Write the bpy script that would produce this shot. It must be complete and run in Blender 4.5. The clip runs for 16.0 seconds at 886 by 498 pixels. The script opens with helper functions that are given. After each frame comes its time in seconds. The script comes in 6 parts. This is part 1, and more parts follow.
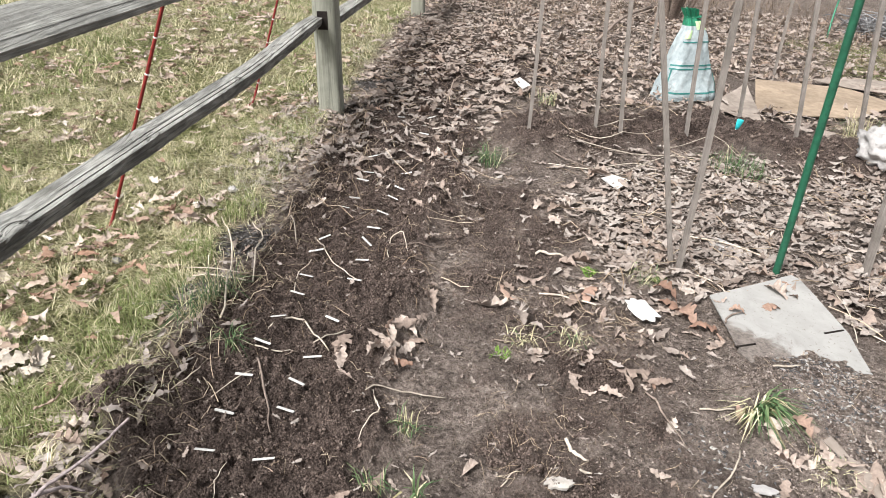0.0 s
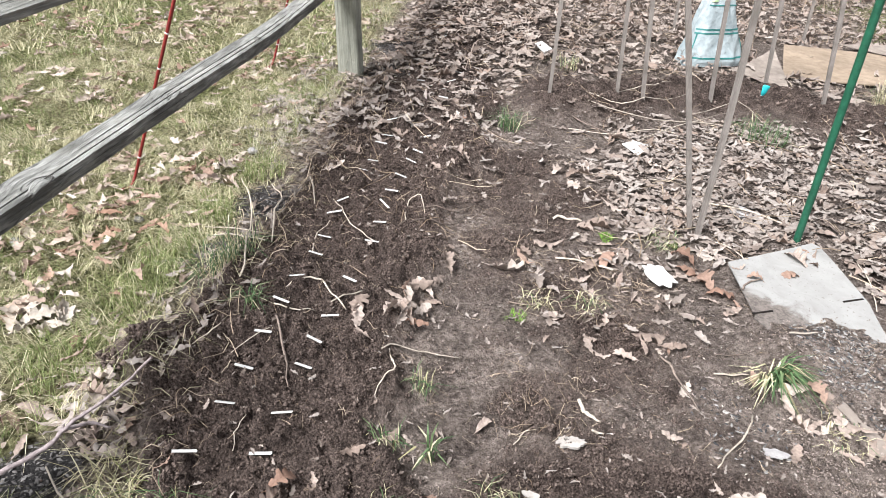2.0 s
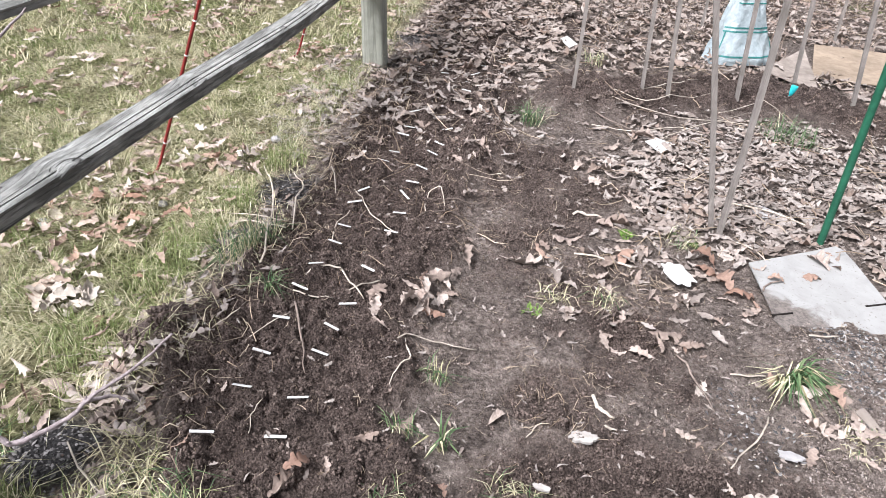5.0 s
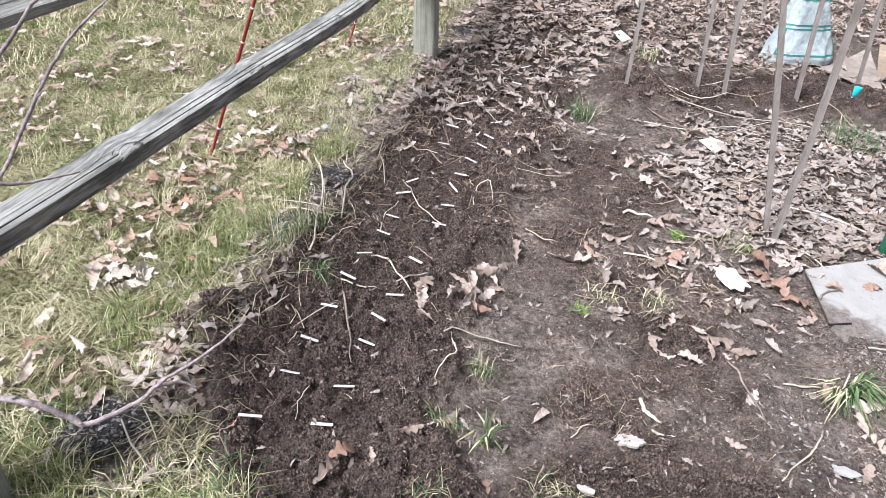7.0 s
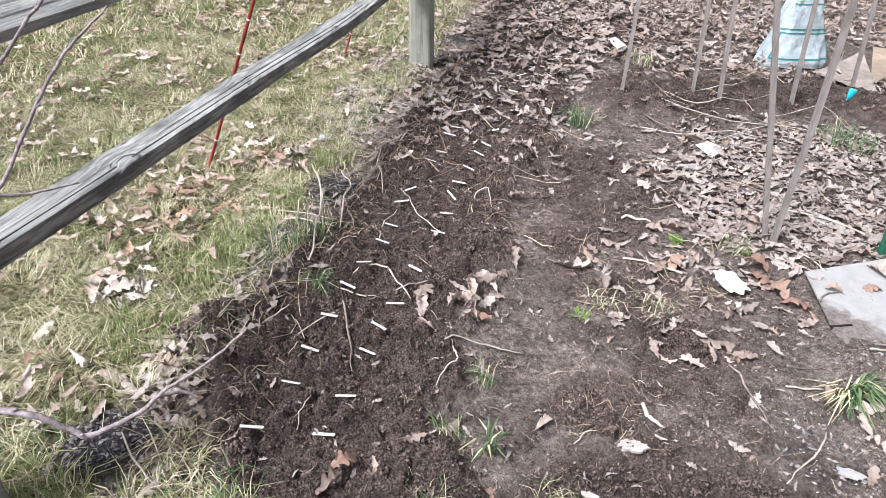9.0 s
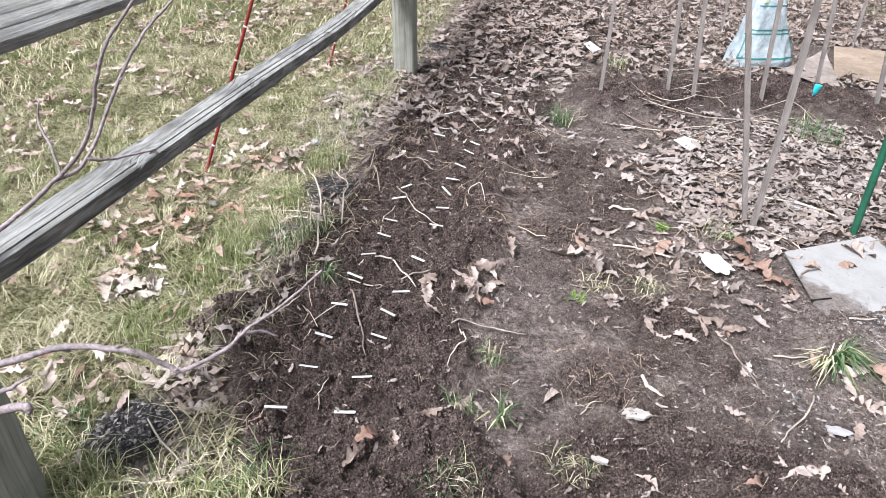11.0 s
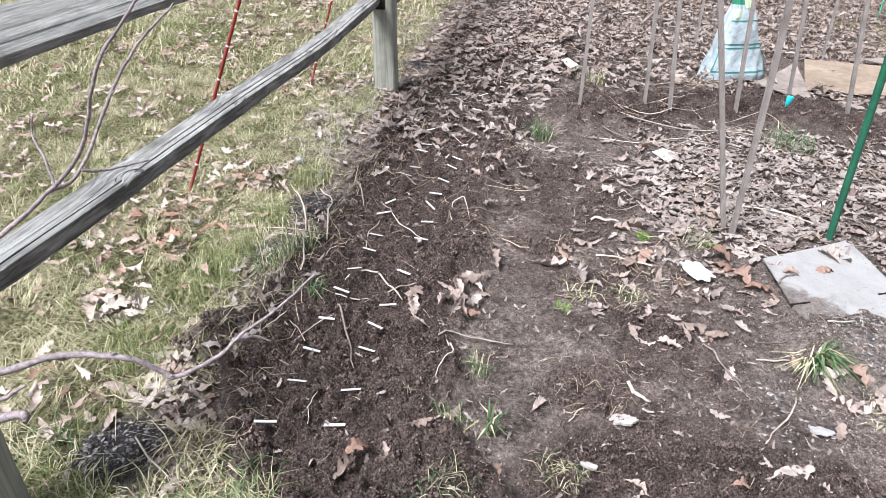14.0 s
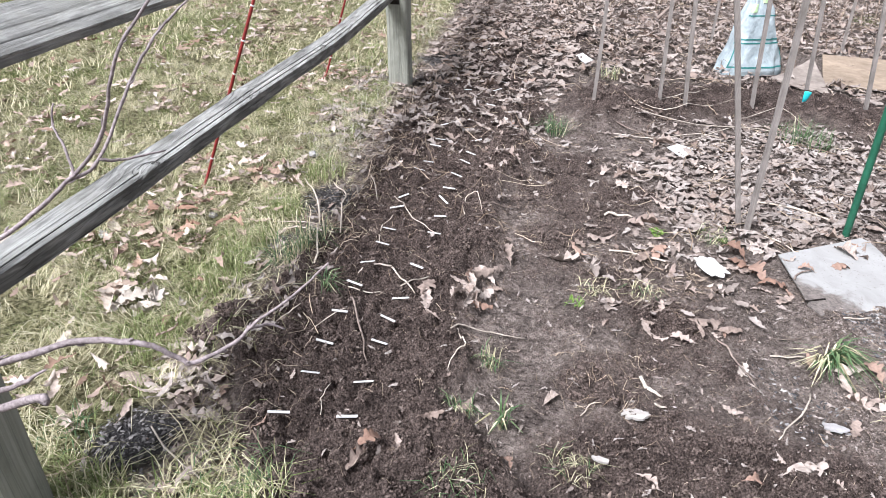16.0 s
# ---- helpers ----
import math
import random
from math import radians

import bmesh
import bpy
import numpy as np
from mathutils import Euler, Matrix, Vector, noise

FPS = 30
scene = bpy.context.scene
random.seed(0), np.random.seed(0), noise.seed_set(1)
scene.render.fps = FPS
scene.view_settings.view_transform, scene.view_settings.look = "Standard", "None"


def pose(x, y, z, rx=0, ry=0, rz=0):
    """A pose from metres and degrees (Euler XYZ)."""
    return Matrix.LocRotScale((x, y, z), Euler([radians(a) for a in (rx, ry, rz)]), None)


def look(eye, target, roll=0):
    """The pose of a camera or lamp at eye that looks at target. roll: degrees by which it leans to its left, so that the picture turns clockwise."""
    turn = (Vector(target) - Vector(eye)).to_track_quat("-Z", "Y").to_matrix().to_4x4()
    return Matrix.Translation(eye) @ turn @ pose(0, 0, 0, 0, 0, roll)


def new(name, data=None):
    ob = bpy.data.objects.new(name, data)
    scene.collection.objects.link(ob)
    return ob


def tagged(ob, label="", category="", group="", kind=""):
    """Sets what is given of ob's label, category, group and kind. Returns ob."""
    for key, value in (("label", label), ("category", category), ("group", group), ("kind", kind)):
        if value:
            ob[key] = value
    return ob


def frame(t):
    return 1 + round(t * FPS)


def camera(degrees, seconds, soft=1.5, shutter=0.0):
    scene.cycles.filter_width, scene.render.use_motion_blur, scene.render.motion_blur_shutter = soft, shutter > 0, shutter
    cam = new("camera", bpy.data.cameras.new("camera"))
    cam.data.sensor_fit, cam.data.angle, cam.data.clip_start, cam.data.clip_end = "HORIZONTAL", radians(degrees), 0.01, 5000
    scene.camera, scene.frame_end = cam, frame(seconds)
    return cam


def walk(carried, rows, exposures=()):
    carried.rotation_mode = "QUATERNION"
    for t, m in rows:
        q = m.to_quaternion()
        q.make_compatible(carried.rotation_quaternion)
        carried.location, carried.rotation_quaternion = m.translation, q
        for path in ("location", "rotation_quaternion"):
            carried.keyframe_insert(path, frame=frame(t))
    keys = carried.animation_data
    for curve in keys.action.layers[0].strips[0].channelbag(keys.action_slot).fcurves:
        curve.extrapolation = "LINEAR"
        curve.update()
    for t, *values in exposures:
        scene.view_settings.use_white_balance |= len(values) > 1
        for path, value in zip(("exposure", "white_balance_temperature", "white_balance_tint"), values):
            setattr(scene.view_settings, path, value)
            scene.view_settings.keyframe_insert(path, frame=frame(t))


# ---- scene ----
cam = camera(66.4, 16.0, 0.75)
PATH = [
    (0, (0.314, 0.058, 1.391), (0.16, 1.8, 0.421), 1.2),
    (0.5, (0.303, 0.054, 1.386), (0.148, 1.778, 0.384), 1.6),
    (1, (0.303, 0.057, 1.387), (0.14, 1.763, 0.355), 1.8),
    (1.5, (0.312, 0.05, 1.388), (0.135, 1.752, 0.353), 1.6),
    (2, (0.321, 0.041, 1.379), (0.12, 1.729, 0.326), 1.1),
    (2.5, (0.322, 0.039, 1.381), (0.104, 1.724, 0.326), 0.7),
    (3, (0.321, 0.041, 1.38), (0.105, 1.729, 0.33), 1.0),
    (3.5, (0.314, 0.042, 1.388), (0.079, 1.746, 0.367), 1.0),
    (4, (0.324, 0.046, 1.388), (0.1, 1.743, 0.353), 1.4),
    (4.5, (0.334, 0.039, 1.385), (0.118, 1.727, 0.333), 1.2),
    (5, (0.326, 0.03, 1.377), (0.07, 1.701, 0.308), 1.7),
    (5.2, (0.317, 0.033, 1.375), (0.035, 1.693, 0.295), 1.7),
    (7.3, (0.287, 0.037, 1.377), (-0.079, 1.672, 0.284), 1.7),
    (7.5, (0.291, 0.034, 1.372), (-0.076, 1.674, 0.288), 1.5),
    (8, (0.291, 0.035, 1.372), (-0.071, 1.68, 0.294), 1.2),
    (8.5, (0.284, 0.038, 1.37), (-0.077, 1.685, 0.294), 1.2),
    (9, (0.285, 0.035, 1.372), (-0.076, 1.686, 0.301), 1.0),
    (9.5, (0.291, 0.026, 1.372), (-0.073, 1.676, 0.302), 0.7),
    (11.8, (0.193, -0.148, 1.343), (-0.054, 1.559, 0.329), 1.1),
    (12, (0.195, -0.146, 1.343), (-0.048, 1.563, 0.331), 1.4),
    (12.5, (0.215, -0.132, 1.339), (-0.04, 1.569, 0.319), 0.6),
    (13, (0.213, -0.133, 1.345), (-0.036, 1.572, 0.329), 0.1),
    (13.5, (0.215, -0.135, 1.347), (-0.024, 1.58, 0.347), 0.1),
    (14, (0.217, -0.136, 1.345), (-0.032, 1.585, 0.356), -0.0),
    (14.5, (0.217, -0.139, 1.348), (-0.038, 1.583, 0.364), -0.4),
    (15, (0.216, -0.147, 1.35), (-0.042, 1.574, 0.364), 0.6),
    (15.5, (0.22, -0.149, 1.345), (-0.052, 1.571, 0.361), 0.4),
    (16, (0.219, -0.145, 1.341), (-0.067, 1.564, 0.343), -0.3),
]
walk(cam, [(t, look(eye, target, roll)) for t, eye, target, roll in PATH], [(0.0, 1.03, 6480, 10), (0.8, 1.13, 6380, 10), (4.0, 1.16, 6110, 13), (7.3, 1.17, 5960, 14), (16.0, 1.17, 5930, 14)])

# ---- light ----
world = bpy.data.worlds.new("overcast_sky")
scene.world = world
world.use_nodes = True
wn = world.node_tree.nodes
wl = world.node_tree.links
sky = wn.new("ShaderNodeTexSky")
sky.sky_type = "NISHITA"
sky.sun_disc = False
sky.sun_elevation = radians(54)
sky.sun_rotation = radians(221)
sky.air_density, sky.dust_density = 1.0, 3.0
soften = wn.new("ShaderNodeHueSaturation")
soften.inputs["Saturation"].default_value = 0.12
wl.new(sky.outputs["Color"], soften.inputs["Color"])
wl.new(soften.outputs["Color"], wn["Background"].inputs["Color"])
wn["Background"].inputs["Strength"].default_value = 0.088

sun_data = bpy.data.lights.new("sun", "SUN")
sun_data.energy = 3.3
sun_data.angle = radians(20)
sun_data.color = (1.0, 0.985, 0.965)
sun = new("sun", sun_data)
sun.matrix_world = look((-2.9, -1.3, 7), (0.4, 2.5, 0))



# ---- materials ----
def material(name, rough=0.8, metal=0.0, spec=0.3):
    m = bpy.data.materials.new(name)
    m.use_nodes = True
    b = m.node_tree.nodes["Principled BSDF"]
    b.inputs["Roughness"].default_value = rough
    b.inputs["Metallic"].default_value = metal
    b.inputs["Specular IOR Level"].default_value = spec
    return m, m.node_tree.nodes, m.node_tree.links, b


def ramp(nodes, stops):
    r = nodes.new("ShaderNodeValToRGB")
    while len(r.color_ramp.elements) < len(stops):
        r.color_ramp.elements.new(0.5)
    for e, (p, c) in zip(r.color_ramp.elements, stops):
        e.position, e.color = p, (*c, 1)
    return r


def noise_tex(nodes, links, scale, detail=6, rough=0.6, coords=None, distortion=0.0):
    n = nodes.new("ShaderNodeTexNoise")
    n.inputs["Scale"].default_value = scale
    n.inputs["Detail"].default_value = detail
    n.inputs["Roughness"].default_value = rough
    n.inputs["Distortion"].default_value = distortion
    if coords is not None:
        links.new(coords, n.inputs["Vector"])
    return n


def mix(nodes, links, fac, a, b, how="MIX"):
    x = nodes.new("ShaderNodeMix")
    x.data_type, x.blend_type = "RGBA", how
    for socket, v in ((x.inputs[0], fac), (x.inputs[6], a), (x.inputs[7], b)):
        if isinstance(v, (int, float)):
            socket.default_value = v
        elif isinstance(v, tuple):
            socket.default_value = (*v, 1)
        else:
            links.new(v, socket)
    return x.outputs[2]


def bump(nodes, links, bsdf, height, strength=0.5, distance=0.01):
    b = nodes.new("ShaderNodeBump")
    b.inputs["Strength"].default_value = strength
    b.inputs["Distance"].default_value = distance
    links.new(height, b.inputs["Height"])
    links.new(b.outputs["Normal"], bsdf.inputs["Normal"])


def simple(name, dark, light, scale=30, rough=0.8, spec=0.3, relief=0.3, distance=0.004, stretch=None, island=0.0, single=0.0, metal=0.0, distortion=0.0, thin=0.0):
    """Two-tone mottled surface; island or single vary whole pieces; stretch gives a grain."""
    m, n, l, b = material(name, rough, metal, spec)
    tc = n.new("ShaderNodeTexCoord")
    mp = n.new("ShaderNodeMapping")
    l.new(tc.outputs["Object"], mp.inputs["Vector"])
    if stretch:
        mp.inputs["Scale"].default_value = stretch
    fine = noise_tex(n, l, scale, 7, 0.65, mp.outputs["Vector"], distortion)
    broad = noise_tex(n, l, scale * 0.13, 3, 0.5, mp.outputs["Vector"])
    r1 = ramp(n, [(0.3, dark), (0.7, light)])
    l.new(fine.outputs["Fac"], r1.inputs["Fac"])
    r2 = ramp(n, [(0.3, (0.72, 0.72, 0.72)), (0.7, (1.15, 1.15, 1.15))])
    l.new(broad.outputs["Fac"], r2.inputs["Fac"])
    col = mix(n, l, 1.0, r1.outputs["Color"], r2.outputs["Color"], "MULTIPLY")
    for amount, node, out in ((island, "ShaderNodeNewGeometry", "Random Per Island"), (single, "ShaderNodeObjectInfo", "Random")):
        if amount:
            g = n.new(node)
            r3 = ramp(n, [(0.0, (1 - amount,) * 3), (1.0, (1 + amount,) * 3)])
            l.new(g.outputs[out], r3.inputs["Fac"])
            col = mix(n, l, 1.0, col, r3.outputs["Color"], "MULTIPLY")
    l.new(col, b.inputs["Base Color"])
    if relief:
        bump(n, l, b, fine.outputs["Fac"], relief, distance)
    if thin:
        translucent(m, n, l, b, col, thin)
    return m


def translucent(m, n, l, b, col, amount):
    t = n.new("ShaderNodeBsdfTranslucent")
    l.new(col, t.inputs["Color"])
    s = n.new("ShaderNodeMixShader")
    s.inputs["Fac"].default_value = amount
    l.new(b.outputs["BSDF"], s.inputs[1])
    l.new(t.outputs["BSDF"], s.inputs[2])
    l.new(s.outputs["Shader"], n["Material Output"].inputs["Surface"])


def palette(name, colours, scale=40, rough=0.75, spec=0.25, source="island", thin=0.0, relief=0.4, depth=0.002):
    """Pieces that each take a colour of their own from a palette, mottled a little."""
    m, n, l, b = material(name, rough, 0.0, spec)
    if source == "island":
        rnd = n.new("ShaderNodeNewGeometry").outputs["Random Per Island"]
    else:
        rnd = n.new("ShaderNodeObjectInfo").outputs["Random"]
    r = ramp(n, [(i / max(1, len(colours) - 1), c) for i, c in enumerate(colours)])
    l.new(rnd, r.inputs["Fac"])
    tc = n.new("ShaderNodeTexCoord")
    fine = noise_tex(n, l, scale, 5, 0.6, tc.outputs["Object"])
    r2 = ramp(n, [(0.3, (0.68, 0.66, 0.64)), (0.7, (1.14, 1.14, 1.14))])
    l.new(fine.outputs["Fac"], r2.inputs["Fac"])
    col = mix(n, l, 1.0, r.outputs["Color"], r2.outputs["Color"], "MULTIPLY")
    l.new(col, b.inputs["Base Color"])
    if relief:
        bump(n, l, b, fine.outputs["Fac"], relief, depth)
    if thin:
        translucent(m, n, l, b, col, thin)
    return m


def ground_material():
    m, n, l, b = material("garden_ground", 0.95, 0.0, 0.15)
    tc = n.new("ShaderNodeTexCoord").outputs["Object"]

    def mask(name):
        a = n.new("ShaderNodeAttribute")
        a.attribute_name = name
        return a.outputs["Fac"]

    fine = noise_tex(n, l, 55, 9, 0.7, tc)
    crumb = noise_tex(n, l, 140, 5, 0.75, tc)
    mid = noise_tex(n, l, 9, 6, 0.6, tc, 0.4)
    broad = noise_tex(n, l, 1.7, 4, 0.55, tc)
    r_path = ramp(n, [(0.32, (0.07, 0.057, 0.049)), (0.5, (0.26, 0.215, 0.188)), (0.68, (0.50, 0.426, 0.379))])
    l.new(fine.outputs["Fac"], r_path.inputs["Fac"])
    r_mid = ramp(n, [(0.32, (0.48, 0.46, 0.45)), (0.66, (1.28, 1.26, 1.24))])
    l.new(mid.outputs["Fac"], r_mid.inputs["Fac"])
    path = mix(n, l, 1.0, r_path.outputs["Color"], r_mid.outputs["Color"], "MULTIPLY")
    r_soil = ramp(n, [(0.35, (0.020, 0.015, 0.013)), (0.5, (0.135, 0.103, 0.089)), (0.67, (0.33, 0.258, 0.224))])
    l.new(crumb.outputs["Fac"], r_soil.inputs["Fac"])
    soil = mix(n, l, 1.0, r_soil.outputs["Color"], r_mid.outputs["Color"], "MULTIPLY")
    r_lawn = ramp(n, [(0.36, (0.055, 0.053, 0.028)), (0.5, (0.22, 0.21, 0.12)), (0.66, (0.44, 0.415, 0.27))])
    l.new(fine.outputs["Fac"], r_lawn.inputs["Fac"])
    r_green = ramp(n, [(0.42, (1.05, 1.0, 0.95)), (0.66, (0.86, 0.96, 0.66))])
    l.new(broad.outputs["Fac"], r_green.inputs["Fac"])
    lawn = mix(n, l, 1.0, r_lawn.outputs["Color"], r_green.outputs["Color"], "MULTIPLY")
    r_duff = ramp(n, [(0.34, (0.07, 0.054, 0.045)), (0.5, (0.18, 0.145, 0.123)), (0.68, (0.34, 0.285, 0.245))])
    l.new(fine.outputs["Fac"], r_duff.inputs["Fac"])
    r_mulch = ramp(n, [(0.3, (0.018, 0.017, 0.017)), (0.75, (0.11, 0.104, 0.102))])
    l.new(crumb.outputs["Fac"], r_mulch.inputs["Fac"])
    col = mix(n, l, mask("duff"), path, r_duff.outputs["Color"])
    col = mix(n, l, mask("soil"), col, soil)
    col = mix(n, l, mask("lawn"), col, lawn)
    col = mix(n, l, mask("mulch"), col, r_mulch.outputs["Color"])
    l.new(col, b.inputs["Base Color"])
    warp = mix(n, l, 0.02, tc, crumb.outputs["Color"], "ADD")
    total = None
    for scale, gain in ((75, 1.0), (190, 0.6)):
        cell = n.new("ShaderNodeTexVoronoi")
        cell.inputs["Scale"].default_value = scale
        l.new(warp, cell.inputs["Vector"])
        k = n.new("ShaderNodeMath")
        k.operation, k.inputs[1].default_value = "MULTIPLY_ADD", -gain
        l.new(cell.outputs["Distance"], k.inputs[0])
        l.new(total if total else fine.outputs["Fac"], k.inputs[2])
        total = k.outputs[0]
    add = n.new("ShaderNodeMath")
    add.operation = "ADD"
    l.new(total, add.inputs[0])
    l.new(crumb.outputs["Fac"], add.inputs[1])
    bump(n, l, b, add.outputs[0], 1.0, 0.016)
    return m


def weathered_wood(name, dark, light, axis, scale=26.0, moss=0.0, streaks=1.0, knots=(), stain_shade=0.0):
    """Old split timber: long grain, cracks, pale and dark streaks; grain that swerves round knots; black stains,
    thickened by painted shade on flank and underside.
    """
    m, n, l, b = material(name, 0.9, 0.0, 0.2)
    tc = n.new("ShaderNodeTexCoord").outputs["Object"]

    def maths(how, a, b=0.0):
        k = n.new("ShaderNodeMath")
        k.operation = how
        for socket, v in ((k.inputs[0], a), (k.inputs[1], b)):
            if isinstance(v, (int, float)):
                socket.default_value = v
            else:
                l.new(v, socket)
        return k.outputs[0]

    plain_tc = tc
    if knots:
        sep = n.new("ShaderNodeSeparateXYZ")
        l.new(tc, sep.inputs["Vector"])
        shift = 0.0
        for at, wide, amount in knots:
            d = maths("DIVIDE", maths("SUBTRACT", sep.outputs["Y"], at), wide)
            bell = maths("POWER", 2.718, maths("MULTIPLY", maths("MULTIPLY", d, d), -1.0))
            shift = maths("ADD", maths("MULTIPLY", bell, amount), shift)
        com = n.new("ShaderNodeCombineXYZ")
        l.new(maths("ADD", sep.outputs["X"], shift), com.inputs["X"])
        l.new(sep.outputs["Y"], com.inputs["Y"])
        l.new(maths("SUBTRACT", sep.outputs["Z"], shift), com.inputs["Z"])
        tc = com.outputs["Vector"]
    mp = n.new("ShaderNodeMapping")
    mp.inputs["Scale"].default_value = tuple(0.018 if i == axis else 1.0 for i in range(3))
    l.new(tc, mp.inputs["Vector"])
    grain = noise_tex(n, l, scale * 6, 8, 0.7, mp.outputs["Vector"], 0.5)
    streak = noise_tex(n, l, scale * 1.6, 5, 0.6, mp.outputs["Vector"], 0.2)
    blot = noise_tex(n, l, 7, 5, 0.6, plain_tc)
    crack = noise_tex(n, l, scale * 1.1, 1, 0.3, mp.outputs["Vector"], 0.0)
    r1 = ramp(n, [(0.28, dark), (0.7, light)])
    l.new(grain.outputs["Fac"], r1.inputs["Fac"])
    r2 = ramp(n, [(0.33, (1 - 0.36 * streaks,) * 3), (0.47, (0.95, 0.95, 0.945)), (0.7, (1.1, 1.1, 1.1))])
    l.new(streak.outputs["Fac"], r2.inputs["Fac"])
    col = mix(n, l, 1.0, r1.outputs["Color"], r2.outputs["Color"], "MULTIPLY")
    r5 = ramp(n, [(0.488, (1, 1, 1)), (0.497, (1 - 0.6 * streaks,) * 3), (0.503, (1 - 0.6 * streaks,) * 3), (0.512, (1, 1, 1))])
    l.new(crack.outputs["Fac"], r5.inputs["Fac"])
    col = mix(n, l, 1.0, col, r5.outputs["Color"], "MULTIPLY")
    r3 = ramp(n, [(0.35, (0.72, 0.72, 0.70)), (0.65, (1.1, 1.1, 1.1))])
    l.new(blot.outputs["Fac"], r3.inputs["Fac"])
    col = mix(n, l, 1.0, col, r3.outputs["Color"], "MULTIPLY")
    if moss:
        r4 = ramp(n, [(0.5, (0, 0, 0)), (0.62, (moss,) * 3)])
        l.new(blot.outputs["Fac"], r4.inputs["Fac"])
        col = mix(n, l, r4.outputs["Color"], col, (0.15, 0.145, 0.10))
    # Blotchy black stains; the side mask thickens them as painted shade.
    if stain_shade:
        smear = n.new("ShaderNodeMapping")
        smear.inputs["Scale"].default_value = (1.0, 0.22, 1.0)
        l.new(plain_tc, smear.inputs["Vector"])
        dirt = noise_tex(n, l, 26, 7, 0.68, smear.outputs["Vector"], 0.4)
        flank_mask = n.new("ShaderNodeAttribute")
        flank_mask.attribute_name = "flank_shade"
        r6 = ramp(n, [(0.46, (0, 0, 0)), (0.66, (stain_shade,) * 3)])
        l.new(maths("ADD", dirt.outputs["Fac"], maths("MULTIPLY", flank_mask.outputs["Fac"], 0.10)), r6.inputs["Fac"])
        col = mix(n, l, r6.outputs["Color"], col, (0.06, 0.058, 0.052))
    l.new(col, b.inputs["Base Color"])
    add = n.new("ShaderNodeMath")
    add.operation = "ADD"
    l.new(r5.outputs["Color"], add.inputs[0])
    l.new(grain.outputs["Fac"], add.inputs[1])
    bump(n, l, b, add.outputs[0], 0.8, 0.006)
    return m


M_GROUND = ground_material()
KNOTS = ((1.44, 0.07, 0.018), (2.13, 0.055, 0.014), (2.86, 0.05, 0.009))
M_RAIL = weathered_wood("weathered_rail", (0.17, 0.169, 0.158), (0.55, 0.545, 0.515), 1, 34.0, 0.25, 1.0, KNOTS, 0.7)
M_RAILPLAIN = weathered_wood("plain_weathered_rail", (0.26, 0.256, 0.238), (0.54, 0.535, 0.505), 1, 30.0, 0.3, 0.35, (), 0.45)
M_KNOT = weathered_wood("knot_wood", (0.05, 0.047, 0.043), (0.16, 0.15, 0.14), 1, 60.0)
M_POST = weathered_wood("weathered_post", (0.21, 0.212, 0.175), (0.36, 0.362, 0.31), 2, 18, 0.3, 0.3)
M_STAKE = weathered_wood("stake_wood", (0.21, 0.185, 0.165), (0.34, 0.305, 0.28), 2, 40, 0.0, 0.25)
M_TWIG = simple("grey_bark", (0.13, 0.103, 0.10), (0.40, 0.34, 0.335), 170, 0.75, 0.3, 0.6, 0.003, (1, 1, 1))
M_STICK = simple("pale_dry_stalk", (0.31, 0.26, 0.21), (0.58, 0.51, 0.42), 50, 0.75, 0.3, 0.4, 0.002, None, 0.0, 0.22)
M_BROWNSTICK = simple("brown_stick", (0.11, 0.085, 0.07), (0.27, 0.215, 0.18), 60, 0.8, 0.2, 0.5, 0.003, None, 0.0, 0.25)
M_RED = simple("red_paint", (0.16, 0.018, 0.016), (0.27, 0.030, 0.025), 60, 0.45, 0.4, 0.15, 0.002)
M_WHITE = simple("white_band", (0.6, 0.6, 0.58), (0.8, 0.8, 0.78), 60, 0.5, 0.4, 0.1, 0.001)
M_GREEN = simple("green_coated_steel", (0.012, 0.075, 0.042), (0.022, 0.125, 0.07), 50, 0.42, 0.45, 0.2, 0.002)
M_GREENFILM = simple("green_film", (0.01, 0.11, 0.06), (0.03, 0.24, 0.13), 30, 0.4, 0.45, 0.4, 0.004)
M_PALEGREEN = simple("pale_green_film", (0.36, 0.52, 0.25), (0.55, 0.70, 0.42), 30, 0.4, 0.4, 0.3, 0.004)
M_BAG = simple("white_woven_film", (0.25, 0.30, 0.31), (0.44, 0.495, 0.505), 14, 0.45, 0.4, 0.9, 0.02)
M_TEAL = simple("teal_print", (0.02, 0.13, 0.12), (0.04, 0.22, 0.20), 40, 0.5, 0.4, 0.1, 0.001)
M_CYAN = simple("cyan_plastic", (0.02, 0.42, 0.46), (0.05, 0.60, 0.62), 60, 0.35, 0.5, 0.1, 0.001)
M_CARD = simple("tan_cardboard", (0.23, 0.175, 0.125), (0.35, 0.275, 0.205), 14, 0.9, 0.15, 0.3, 0.004, (1, 1, 1))
M_CARDPALE = simple("pale_cardboard", (0.20, 0.165, 0.138), (0.35, 0.30, 0.26), 14, 0.9, 0.15, 0.3, 0.004)
M_BOARD = simple("dirty_white_board", (0.24, 0.23, 0.22), (0.50, 0.495, 0.485), 9, 0.8, 0.25, 0.3, 0.004, None, 0, 0, 0, 0.6)


